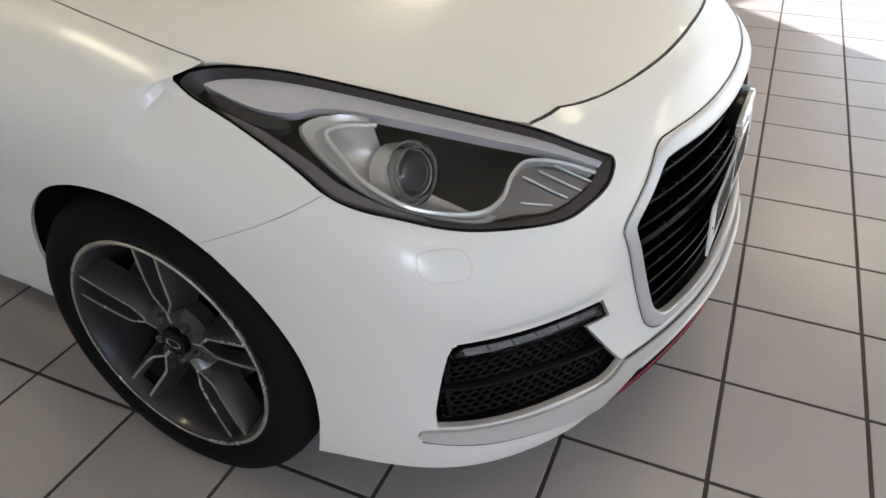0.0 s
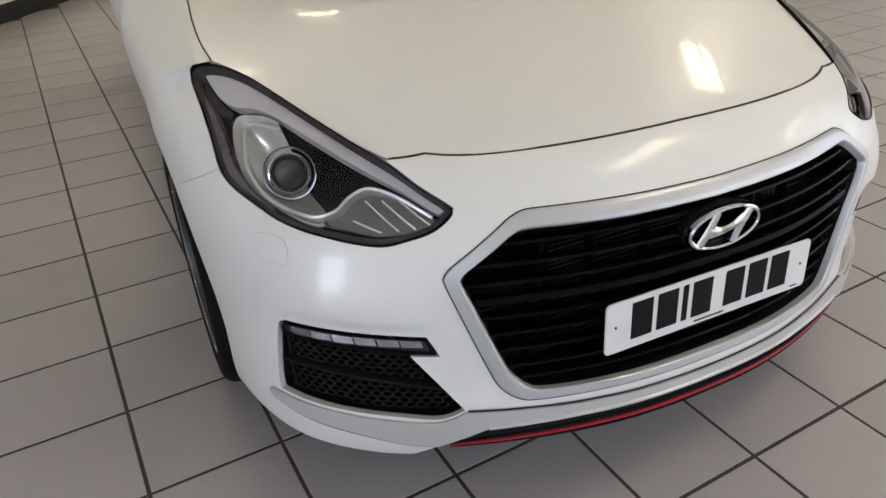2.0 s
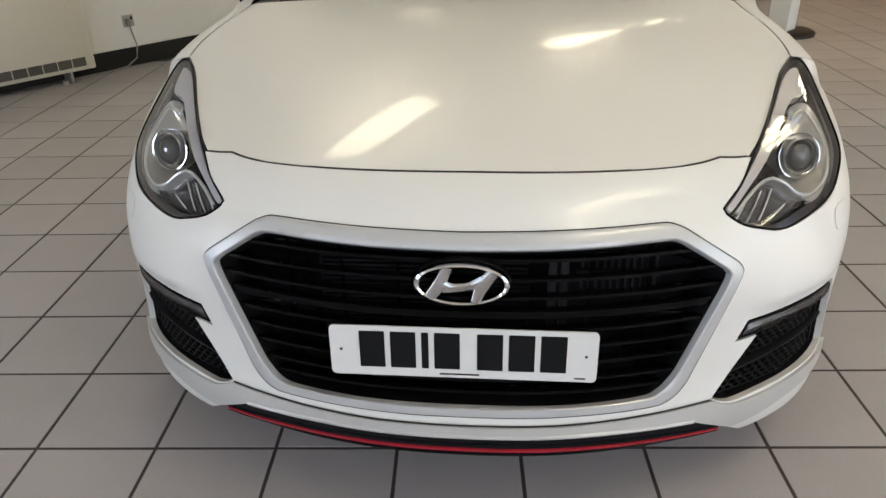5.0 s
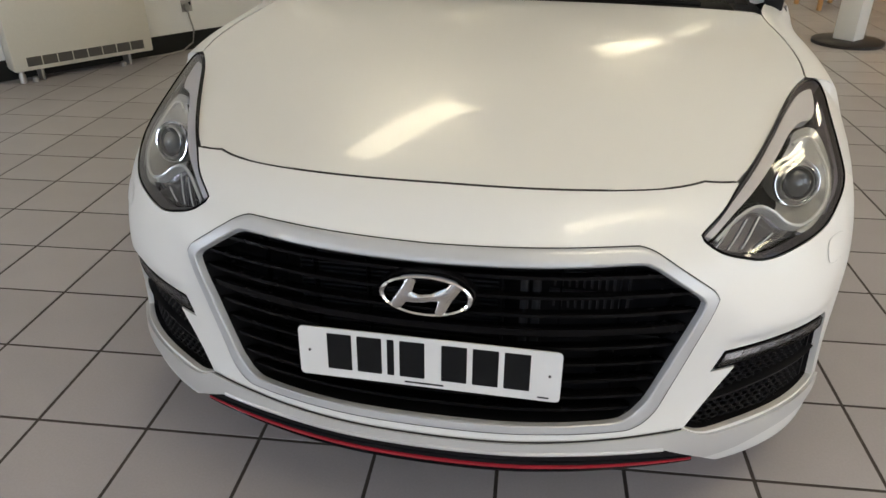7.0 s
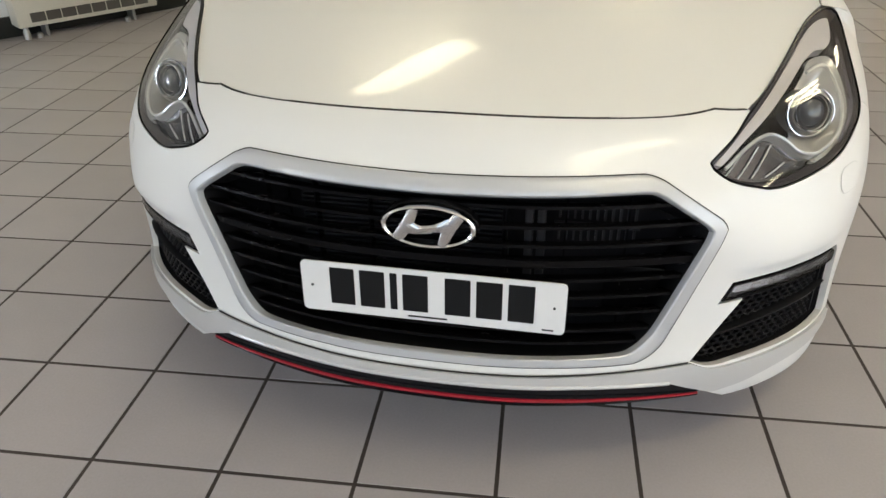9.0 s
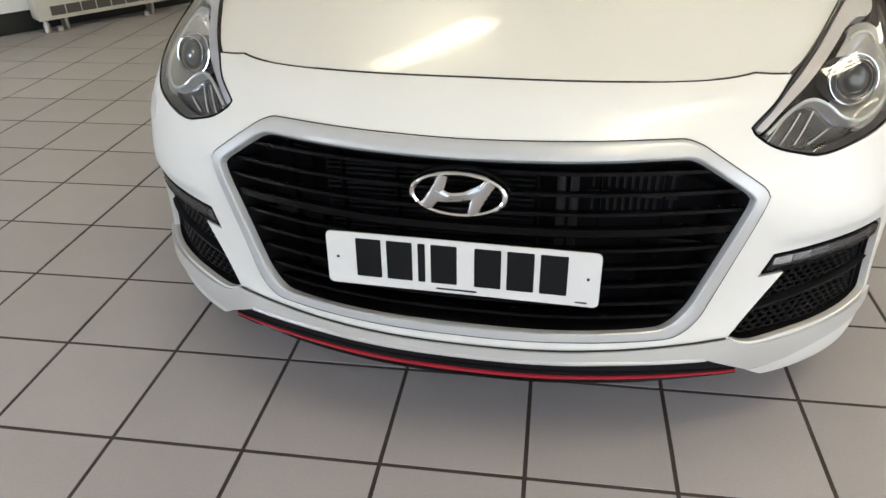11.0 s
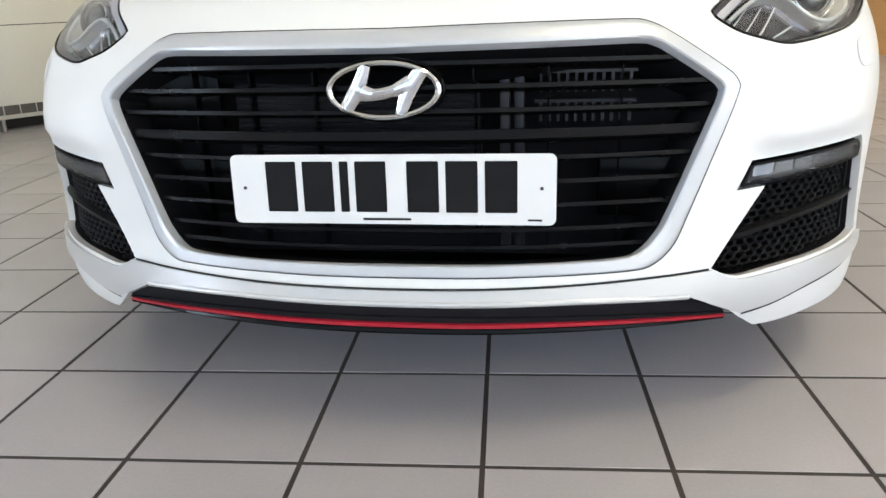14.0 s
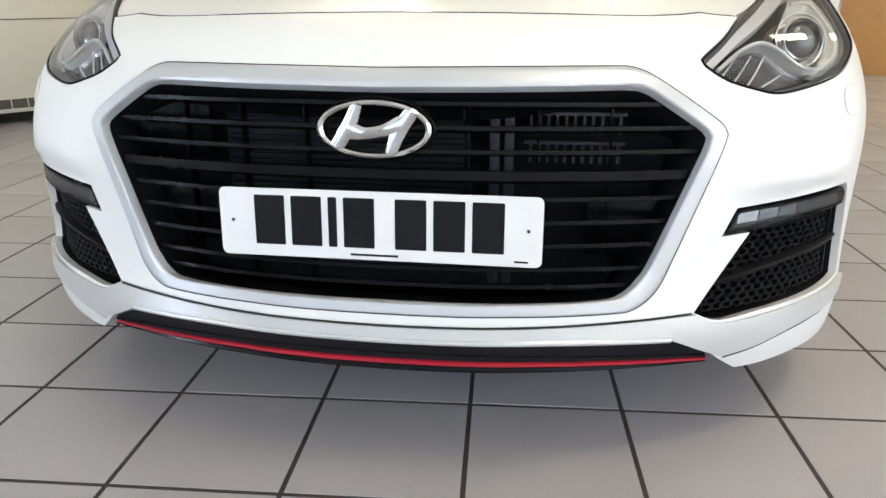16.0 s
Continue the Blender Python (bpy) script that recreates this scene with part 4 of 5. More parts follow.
def intake_unit(side):
    unit = car_part("corner_intake", sheet(shrink(INTAKE, 0.0015), [], skin, skin_normal, 0.03, side=side, off=-0.060, lip=-0.046), BLACK_DEEP, label="black honeycomb corner intake")
    sub = lambda name, bm, mat, label="": part(name, bm, mat, unit, label, lean=True)
    drl = rounded([(0.878, 0.449), (0.863, 0.4595), (0.594, 0.4395), (0.574, 0.401), (0.644, 0.407), (0.780, 0.419), (0.878, 0.428)], 0.02, keep=(1, 2, 3, 6))
    sub("drl_body", sheet(drl, [], skin, skin_normal, 0.02, side=side, off=-0.010, lip=0.03), SMOKE, "smoked daytime lamp strip")
    frame_line = resample(drl, 90)
    sub("drl_frame", band([frame_line, shrink(frame_line, 0.001), shrink(frame_line, 0.005), shrink(frame_line, 0.006)], [-0.010, -0.001, -0.001, -0.010], skin, skin_normal, side), BLACK_GLOSS)
    for k in range(6):
        a0, a1 = 0.605 + 0.0435 * k, 0.605 + 0.0435 * k + 0.040
        zt, zb = 0.4345 + 0.0031 * k, 0.4175 + 0.0031 * k
        cell = np.array([(a0 - 0.006, zb), (a1 - 0.006, zb + 0.002), (a1, zt + 0.002), (a0, zt)])
        led = bmesh.new()
        face = []
        for corners, depth in ((cell, (0.0040, 0.0040, 0.0084, 0.0084)), (cell, (0.016,) * 4)):
            p = skin(corners[:, 0], corners[:, 1]) - skin_normal(corners[:, 0], corners[:, 1]) * np.array(depth)[:, None]
            p[:, 0] *= side
            face.append([led.verts.new(q) for q in p])
        led.faces.new(face[0])
        for k0 in range(4):
            led.faces.new((face[0][k0], face[0][k0 - 1], face[1][k0 - 1], face[1][k0]))
        bmesh.ops.recalc_face_normals(led, faces=led.faces)
        part("led_cell", led, LED_CLEAR, unit, smooth=False, lean=True)
    strip = np.array([(0.584, 0.404), (0.644, 0.411), (0.780, 0.423), (0.880, 0.432)])
    strip = rounded(strip, 0.02, closed=False)
    sub("drl_edge", band([strip, strip + (0, 0.0035), strip + (0, 0.0065)], [-0.012, -0.006, -0.012], skin, skin_normal, side, closed=False), LED_CLEAR)
    cover_line = rounded([(0.875, 0.447), (0.861, 0.457), (0.596, 0.4375), (0.578, 0.405), (0.644, 0.411), (0.78, 0.423), (0.875, 0.431)], 0.02, keep=(1, 2, 3, 6))
    cover = sub("drl_cover", sheet(cover_line, [], skin, skin_normal, 0.02, side=side, off=-0.0015), LAMP_CLEAR, "clear glossy daytime lamp cover")
    cover.visible_shadow = False
    blade = rounded([(0.565, 0.318), (0.640, 0.331), (0.760, 0.349), (0.900, 0.362)], 0.02, closed=False)
    sub("intake_blade", band([blade - (0, 0.009), blade - (0, 0.005), blade + (0, 0.004), blade + (0, 0.008), blade + (0, 0.008)], [-0.045, -0.014, -0.009, -0.016, -0.045], skin, skin_normal, side, closed=False), BLACK_MATT)
    post = np.array([(0.888, 0.300), (0.889, 0.345), (0.885, 0.42)])
    sub("intake_post", band([post - (0.006, 0), post - (0.005, 0), post + (0.003, 0), post + (0.004, 0)], [-0.05, -0.02, -0.02, -0.05], skin, skin_normal, side, closed=False), BLACK_MATT)
    # honeycomb: one web of hexagonal cells
    r = 0.0098
    lim_low = shrink(INTAKE, 0.003)
    cells = []
    for j in range(-2, 20):
        for i in range(-2, 34):
            c = np.array([0.55 + i * 1.732 * r * 1.30 + (j % 2) * 0.866 * r * 1.30, 0.262 + j * 1.5 * r * 0.70 + 0.05 * (i * 1.732 * r - 0.1)])
            cells.append(c)
    cells = np.array(cells)
    cells = cells[inside(cells, lim_low) & ~inside(cells, drl)]
    for c in cells:
        web = bmesh.new()
        ang = np.radians(np.arange(30, 390, 60))
        outer = c + np.stack([np.cos(ang) * 1.30, np.sin(ang) * 0.70], 1) * r * 1.0
        if not inside(outer, lim_low).all():
            outer = c + (outer - c) * 0.55
            if not inside(outer, lim_low).all():
                web.free()
                continue
        inner = c + (outer - c) * 0.66
        rows = []
        for lp, o in ((outer, -0.024), (inner, -0.026), (inner, -0.042)):
            p = skin(lp[:, 0], lp[:, 1]) + skin_normal(lp[:, 0], lp[:, 1]) * o
            p[:, 0] *= side
            rows.append([web.verts.new(q) for q in p])
        for a, b in zip(rows, rows[1:]):
            for i in range(6):
                web.faces.new((a[i], a[(i + 1) % 6], b[(i + 1) % 6], b[i]))
        bmesh.ops.recalc_face_normals(web, faces=web.faces)
        part("honeycomb_cell", web, BLACK_MATT, unit, smooth=False, lean=True)


for side in (-1, 1):
    intake_unit(side)
    cap = rounded([(0.843, 0.583), (0.905, 0.588), (0.902, 0.624), (0.842, 0.622)], 0.006)
    cap = rounded(cap[::3], 0.004)
    # grey ring paints the faint shade round the cap's edge
    ring_line = resample(cap, 60)
    car_part("cap_seam", band([shrink(ring_line, -0.0016), shrink(ring_line, 0.001)], [0.0010, 0.0010], skin, skin_normal, side), SEAM_GREY)
    car_part("washer_cap", sheet(cap, [], skin, skin_normal, 0.012, side=side, off=0.0018, lip=0.005), WHITE)

# ---- greenhouse ----


def patch(c00, c10, c11, c01, bulge=(0, 0, 0), n=12):
    bm = bmesh.new()
    g = []
    for i in range(n + 1):
        u = i / n
        line = []
        for j in range(n + 1):
            v = j / n
            p = Vector(c00) * (1 - u) * (1 - v) + Vector(c10) * u * (1 - v) + Vector(c11) * u * v + Vector(c01) * (1 - u) * v
            line.append(bm.verts.new(p + Vector(bulge) * (4 * u * (1 - u))))
        g.append(line)
    for i in range(n):
        for j in range(n):
            bm.faces.new((g[i][j], g[i + 1][j], g[i + 1][j + 1], g[i][j + 1]))
    return bm


screen = car_part("windscreen", patch((-0.72, 1.30, 0.935), (0.72, 1.30, 0.935), (0.56, 1.98, 1.40), (-0.56, 1.98, 1.40), (0, -0.10, 0.035)), GLASS_TINT, label="dark tinted windscreen")
screen.visible_shadow = False
roof_bm = bmesh.new()
rows = []
for y, z, w in ((1.96, 1.395, 0.56), (2.15, 1.445, 0.585), (2.5, 1.483, 0.60), (2.9, 1.49, 0.60), (3.3, 1.478, 0.59), (3.72, 1.44, 0.565)):
    rows.append([roof_bm.verts.new((w * u, y - 0.10 * (1 - u * u) * (y < 2), z + 0.035 * (1 - u * u) - 0.03 * max(0, abs(u) - 0.85))) for u in np.linspace(-1, 1, 21)])
for a, b in zip(rows, rows[1:]):
    for i in range(20):
        roof_bm.faces.new((a[i], a[i + 1], b[i + 1], b[i]))
car_part("roof", roof_bm, WHITE, label="glossy white roof")
for side in (-1, 1):
    g = car_part("side_window", patch((side * 0.775, 1.55, 0.95), (side * 0.775, 3.45, 1.05), (side * 0.60, 3.35, 1.44), (side * 0.585, 2.10, 1.41), (side * 0.02, 0, 0)), GLASS_TINT, label="dark tinted side glass")
    g.visible_shadow = False
    car_part("windscreen_pillar", tube([(side * 0.760, 1.335, 0.955), (side * 0.71, 1.53, 1.12), (side * 0.635, 1.80, 1.31), (side * 0.588, 2.05, 1.41), (side * 0.598, 2.5, 1.455), (side * 0.60, 3.0, 1.465), (side * 0.585, 3.5, 1.44), (side * 0.60, 3.8, 1.38)], 0.034), WHITE)
    car_part("rear_pillar", patch((side * 0.775, 3.40, 1.045), (side * 0.755, 4.0, 1.06), (side * 0.57, 3.78, 1.42), (side * 0.60, 3.34, 1.44), (side * 0.02, 0, 0)), WHITE)
    car_part("middle_pillar", tube([(side * 0.79, 2.45, 0.99), (side * 0.70, 2.48, 1.22), (side * 0.605, 2.52, 1.45)], 0.03), BLACK_GLOSS)
    car_part("pillar_trim", one_box(min(side * 0.775, side * 0.83), max(side * 0.775, side * 0.83), 1.33, 1.50, 0.905, 0.955, 0.012), BLACK_MATT)
    mirror = bmesh.new()
    bmesh.ops.create_uvsphere(mirror, u_segments=24, v_segments=14, radius=1.0)
    for v in mirror.verts:
        v.co = Vector((side * 0.985 + v.co.x * 0.115, 1.50 + (max(v.co.y, -9) if v.co.y < 0 else v.co.y * 0.35) * 0.085, 1.03 + v.co.z * 0.07))
    mo = car_part("door_mirror", mirror, WHITE, label="white door mirror")
    part("mirror_arm", tube([(side * 0.80, 1.53, 0.96), (side * 0.90, 1.52, 0.985)], 0.022), BLACK_MATT, mo, lean=True)
tg = bmesh.new()
rows = []
for y, z, w in ((3.72, 1.44, 0.56), (3.88, 1.30, 0.62), (4.0, 1.08, 0.72), (4.08, 0.95, 0.78), (4.12, 0.75, 0.80), (4.14, 0.5, 0.82), (4.10, 0.25, 0.80)):
    rows.append([tg.verts.new((w * u, y + 0.05 * (1 - u * u), z)) for u in np.linspace(-1, 1, 17)])
for a, b in zip(rows, rows[1:]):
    for i in range(16):
        tg.faces.new((a[i], a[i + 1], b[i + 1], b[i]))
car_part("tailgate", tg, WHITE, label="glossy white tailgate and rear bumper")
dash = bmesh.new()
box(dash, -0.70, 0.70, 1.28, 1.75, 0.70, 0.93, 0.04)
car_part("dashboard", dash, BLACK_MATT)
box_in = bmesh.new()
box(box_in, -0.72, 0.72, 1.75, 3.9, 0.35, 0.60, 0.03)
car_part("cabin_floor", box_in, BLACK_DEEP)
for sx in (-0.36, 0.36):
    seat = bmesh.new()
    box(seat, sx - 0.25, sx + 0.25, 2.25, 2.42, 0.60, 1.20, 0.05)
    box(seat, sx - 0.13, sx + 0.13, 2.33, 2.43, 1.21, 1.38, 0.04)
    car_part("seat", seat, BLACK_MATT)
cowl = sheet(np.vstack([rounded([(-0.74, 1.17), (-0.6, 1.20), (-0.3, 1.228), (0, 1.236), (0.3, 1.228), (0.6, 1.20), (0.74, 1.17)], 0.04, closed=False), rounded([(0.75, 1.32), (0.4, 1.33), (0, 1.34), (-0.4, 1.33), (-0.75, 1.32)], 0.04, closed=False)]), [], hood_at, hood_normal, 0.05, off=-0.022)
car_part("cowl_panel", cowl, BLACK_MATT)
for a, b in (((-0.62, 1.26, 0.935), (0.02, 1.27, 0.952)), ((-0.02, 1.285, 0.955), (0.58, 1.265, 0.938))):
    car_part("wiper", tube([a, ((a[0] + b[0]) / 2, 1.262, 0.953), b], 0.007), BLACK_MATT)

# ---- wheels ----


def wheel(side, cy):
    """Five twin-spoke alloy wheel with its tyre; the outer face looks to side."""
    hub = part("wheel", lathe([(0.235, 0.0), (0.238, 0.004), (0.234, 0.008), (0.226, 0.004), (0.221, -0.010), (0.214, -0.06), (0.208, -0.16), (0.220, -0.19), (0.236, -0.20), (0.236, -0.196), (0.20, -0.15)], 72, "x", caps=False), RIM_GREY, car,
               "dark grey five twin-spoke alloy wheel")
    tyre_prof = [(0.226, -0.006), (0.236, 0.002), (0.250, 0.010), (0.268, 0.014), (0.288, 0.012), (0.303, 0.004), (0.313, -0.010), (0.3175, -0.030), (0.318, -0.045), (0.314, -0.046), (0.314, -0.052), (0.318, -0.053), (0.318, -0.085), (0.314, -0.086),
                 (0.314, -0.092), (0.318, -0.093), (0.318, -0.125), (0.314, -0.126), (0.314, -0.132), (0.318, -0.133), (0.3175, -0.165), (0.310, -0.190), (0.29, -0.208), (0.26, -0.205), (0.230, -0.196)]
    part("tyre", lathe(tyre_prof, 80, "x", caps=False), TYRE, hub, "black low-profile tyre")
    part("rim_edge", lathe([(0.2385, 0.004), (0.2375, 0.0075), (0.2335, 0.0095), (0.2300, 0.008), (0.2300, 0.004)], 72, "x", closed=True), RIM_CUT, hub)
    part("brake_disc", lathe([(0.145, -0.105), (0.145, -0.085), (0.08, -0.085), (0.08, -0.105)], 48, "x", closed=True), STEEL, hub)
    cal = bmesh.new()
    for a in np.linspace(-0.5, 0.5, 7):
        box(cal, -0.115, -0.06, -0.024, 0.024, 0.105, 0.165, 0.006, Matrix.Rotation(a + 0.9, 4, "X"))
    part("brake_caliper", cal, STEEL, hub)
    part("wheel_well", lathe([(0.205, -0.155), (0.02, -0.158)], 40, "x", caps=False), BLACK_DEEP, hub)
    for k in range(5):
        turn = Matrix.Rotation(2 * math.pi * k / 5 - 0.035, 4, "X")
        sp, cut, pocket = bmesh.new(), bmesh.new(), bmesh.new()
        # each spoke: two arms that close near the hub, round a dark pocket
        fs = np.linspace(0, 1, 13)
        rads = 0.074 + 0.155 * fs
        halves = 0.0045 + 0.0155 * ease(0.0, 0.22, fs) + 0.006 * fs
        dish = -0.016 * (1 - fs) ** 1.5 - 0.002
        for arm in (-1, 1):
            for bm, sect in ((sp, ((-0.052, 0.021), (-0.010, 0.0085), (-0.001, 0.0035), (-0.001, -0.0035), (-0.024, -0.007))), (cut, ((-0.003, 0.0034), (0.0008, 0.0027), (0.0008, -0.0027), (-0.003, -0.0034)))):
                rows = [[bm.verts.new((x + e, arm * max(h + o, 0.0), r)) for e, o in sect] for x, h, r in zip(dish, halves, rads)]
                for p, q in zip(rows, rows[1:]):
                    for i in range(len(sect) - 1):
                        bm.faces.new((p[i], p[i + 1], q[i + 1], q[i]))
        root = [(-0.020, 0.046), (-0.018, 0.060), (-0.0172, 0.076)]
        rows = [[cut.verts.new((x + e, o, r)) for e, o in ((-0.003, -0.0042), (0.0008, -0.0034), (0.0008, 0.0034), (-0.003, 0.0042))] for x, r in root]
        for p, q in zip(rows, rows[1:]):
            for i in range(3):
                cut.faces.new((p[i], p[i + 1], q[i + 1], q[i]))
        rows = [[sp.verts.new((x + e, o, r)) for e, o in ((-0.04, -0.030), (-0.012, -0.016), (-0.001, -0.004), (-0.001, 0.004), (-0.012, 0.016), (-0.04, 0.030))] for x, r in root]
        for p, q in zip(rows, rows[1:]):
            for i in range(5):
                sp.faces.new((p[i], p[i + 1], q[i + 1], q[i]))
        rows = [[pocket.verts.new((x - 0.023, o, r)) for o in (-h, h)] for x, h, r in zip(dish, halves, rads)]
        for p, q in zip(rows, rows[1:]):
            pocket.faces.new((p[0], p[1], q[1], q[0]))
        for bm in (sp, cut, pocket):
            bmesh.ops.remove_doubles(bm, verts=bm.verts, dist=1e-5)
            bmesh.ops.recalc_face_normals(bm, faces=bm.faces)
            bmesh.ops.transform(bm, matrix=turn, verts=bm.verts)
        part("spoke", sp, RIM_GREY, hub)
        part("spoke_edge", cut, RIM_CUT, hub, "bright machined spoke edge")
        part("spoke_pocket", pocket, BLACK_GLOSS, hub)
        nut = lathe([(0.0085, -0.045), (0.0085, -0.020), (0.006, -0.016)], 6, "x")
        bmesh.ops.transform(nut, matrix=turn @ Matrix.Rotation(math.pi / 5, 4, "X") @ Matrix.Translation((0, 0, 0.050)), verts=nut.verts)
        part("wheel_nut", nut, STEEL, hub)
    part("hub_flange", lathe([(0.080, -0.07), (0.078, -0.040), (0.066, -0.032), (0.045, -0.026)], 40, "x"), RIM_GREY, hub)
    cap = part("centre_cap", lathe([(0.031, -0.05), (0.031, -0.017), (0.028, -0.013)], 36, "x"), BLACK_GLOSS, hub, "black centre cap with silver oval")
    oval = lathe([(0.0165, 0.0), (0.0165, 0.0012), (0.0140, 0.0012), (0.0140, 0.0)], 32, "x", closed=True)
    bmesh.ops.transform(oval, matrix=Matrix.Translation((-0.0128, 0, 0)) @ Matrix.Diagonal((1, 1.15, 0.65, 1)), verts=oval.verts)
    part("cap_oval", oval, RIM_CUT, hub)
    hub.matrix_basis = pose(side * (0.885 if cy == WHEEL_Y else REAR_X), 0.858 if cy == WHEEL_Y else cy, WHEEL_Z, 0, 0, 0 if side > 0 else 180)
    return hub


for cy in (WHEEL_Y, REAR_Y):
    for side in (-1, 1):
        wheel(side, cy)

# ---- the showroom ----
PITCH, GRID_X, GRID_Y, GRID_TURN = 0.3063, 0.452, -0.046, 3.876
X0, X1, Y0, Y1, CEIL = -6.4, 9.0, -6.0, 10.8, 2.9
# the side glazing runs nearly parallel to the angled wall
SIDE_TURN, SIDE_START = 52.0, (2.06, Y0)
SIDE_LENGTH = (X1 - SIDE_START[0]) / math.cos(radians(SIDE_TURN))
SIDE_END_Y = Y0 + SIDE_LENGTH * math.sin(radians(SIDE_TURN))
ROOM = [(X0 - 0.2, Y0 - 0.2), (2.06, Y0 - 0.2), (2.18, Y0 - 0.06), (X1 + 0.1, SIDE_END_Y - 0.1), (X1 + 0.2, Y1 + 0.2), (X0 - 0.2, Y1 + 0.2)]
grid_m = pose(GRID_X, GRID_Y, 0, 0, 0, GRID_TURN)


def slab(name, corners, z0, z1, mat, label, category):
    bm = bmesh.new()
    lo = [bm.verts.new((x, y, z0)) for x, y in corners]
    hi = [bm.verts.new((x, y, z1)) for x, y in corners]
    bm.faces.new(lo[::-1])
    bm.faces.new(hi)
    for i in range(len(lo)):
        bm.faces.new((lo[i], lo[(i + 1) % len(lo)], hi[(i + 1) % len(lo)], hi[i]))
    bmesh.ops.recalc_face_normals(bm, faces=bm.faces)
    return tagged(part(name, bm, mat, smooth=False), label, category, kind="structure")


floor = slab("floor", ROOM, -0.12, -0.0014, GROUT, "showroom floor of grey-beige square tiles with dark grout", "floor")
slab("ground", [(-60, -60), (60, -60), (60, 60), (-60, 60)], -0.4, -0.121, PAVING, "plain concrete forecourt outside the showroom", "ground")

# angled wall with black skirting
WALL_P, WALL_A = Vector((-2.63, 4.5)), radians(54.5)
wall_d, wall_n = Vector((math.cos(WALL_A), math.sin(WALL_A))), Vector((math.sin(WALL_A), -math.cos(WALL_A)))


def wall_pt(s, out):
    p = WALL_P + wall_d * s + wall_n * out
    return (p.x, p.y)


s_left = (X0 - WALL_P.x) / wall_d.x
s_back = (Y1 - WALL_P.y) / wall_d.y
slab("wall_north_west", [wall_pt(s_left, 0), wall_pt(s_back, 0), wall_pt(s_back, -0.15), wall_pt(s_left, -0.15)], -0.003, CEIL, WALL_PAINT, "off-white painted plaster wall", "wall")
slab("baseboard", [wall_pt(s_left, 0.018), wall_pt(s_back, 0.018), wall_pt(s_back, 0.001), wall_pt(s_left, 0.001)], 0.001, 0.135, SKIRT_BLACK, "black painted skirting board", "baseboard")
corner_y = WALL_P.y + wall_d.y * s_left
corner_x = WALL_P.x + wall_d.x * s_back
slab("wall_back", [(corner_x, Y1), (X1, Y1), (X1, Y1 + 0.15), (corner_x, Y1 + 0.15)], -0.003, CEIL, WALL_PAINT, "plain off-white painted wall", "wall")
slab("ceiling", ROOM, CEIL, CEIL + 0.15, CEILING_PAINT, "cream tiled ceiling", "ceiling")


def glazed_wall(name, window, start, turn, length, bays):
    """A showroom front along a line: low plinth, header, posts and glass panes."""
    m = pose(start[0], start[1], 0, 0, 0, turn)

    def bx(u0, u1, z0, z1, d0, d1, bevel=0.0):
        return one_box(u0, u1, d0, d1, z0, z1, bevel, turn=m)
    tagged(part(name, bx(0, length, -0.003, 0.12, -0.12, 0.12), ALU_FRAME, smooth=False), "low white plinth under the shop glazing", "wall", kind="structure")
    tagged(part(name + "_header", bx(0, length, 2.62, CEIL, -0.12, 0.12), WALL_PAINT, smooth=False), "white header above the shop glazing", "wall", kind="structure")
    for i in range(bays):
        u0, u1 = length * i / bays, length * (i + 1) / bays
        win = thing(f"{window}_{i + 1}", "tall shop window with white frame", "window", "shop windows", "structure")
        for a0, a1 in ((u0 + 0.001, u0 + 0.05), (u1 - 0.05, u1 - 0.001)):
            part("window_frame", bx(a0, a1, 0.121, 2.619, -0.04, 0.04, 0.004), ALU_FRAME, win, smooth=False)
        g = part("pane", bx(u0 + 0.051, u1 - 0.051, 0.121, 2.619, -0.003, 0.003), WINDOW_GLASS, win, smooth=False)
        g.visible_shadow = False


# west wall with one window opening
WEST_Y0, WEST_Y1, WEST_Z0, WEST_Z1 = -4.1, -2.5, 0.7, 2.1
west = bmesh.new()
for y0, y1, z0, z1 in ((Y0 + 0.13, WEST_Y0, -0.003, CEIL), (WEST_Y1, corner_y, -0.003, CEIL), (WEST_Y0, WEST_Y1, -0.003, WEST_Z0), (WEST_Y0, WEST_Y1, WEST_Z1, CEIL)):
    box(west, X0 - 0.15, X0, y0, y1, z0, z1)
tagged(part("wall_west", west, WALL_PAINT, smooth=False), "plain off-white painted wall with one window", "wall", kind="structure")
win = thing("window_west", "white-framed window in the plain wall", "window", kind="structure")
for y0, y1, z0, z1 in ((WEST_Y0 + 0.001, WEST_Y0 + 0.05, WEST_Z0 + 0.001, WEST_Z1 - 0.001), (WEST_Y1 - 0.05, WEST_Y1 - 0.001, WEST_Z0 + 0.001, WEST_Z1 - 0.001),
                       (WEST_Y0 + 0.051, WEST_Y1 - 0.051, WEST_Z0 + 0.001, WEST_Z0 + 0.05), (WEST_Y0 + 0.051, WEST_Y1 - 0.051, WEST_Z1 - 0.05, WEST_Z1 - 0.001)):
    part("window_frame", one_box(X0 - 0.10, X0 - 0.04, y0, y1, z0, z1, 0.004), ALU_FRAME, win, smooth=False)
for y0, y1, z0, z1 in ((-3.32, -3.28, WEST_Z0 + 0.051, WEST_Z1 - 0.051), (WEST_Y0 + 0.051, -3.321, 1.62, 1.66), (-3.279, WEST_Y1 - 0.051, 1.62, 1.66)):
    part("glazing_bar", one_box(X0 - 0.095, X0 - 0.045, y0, y1, z0, z1, 0.004), ALU_FRAME, win, smooth=False)
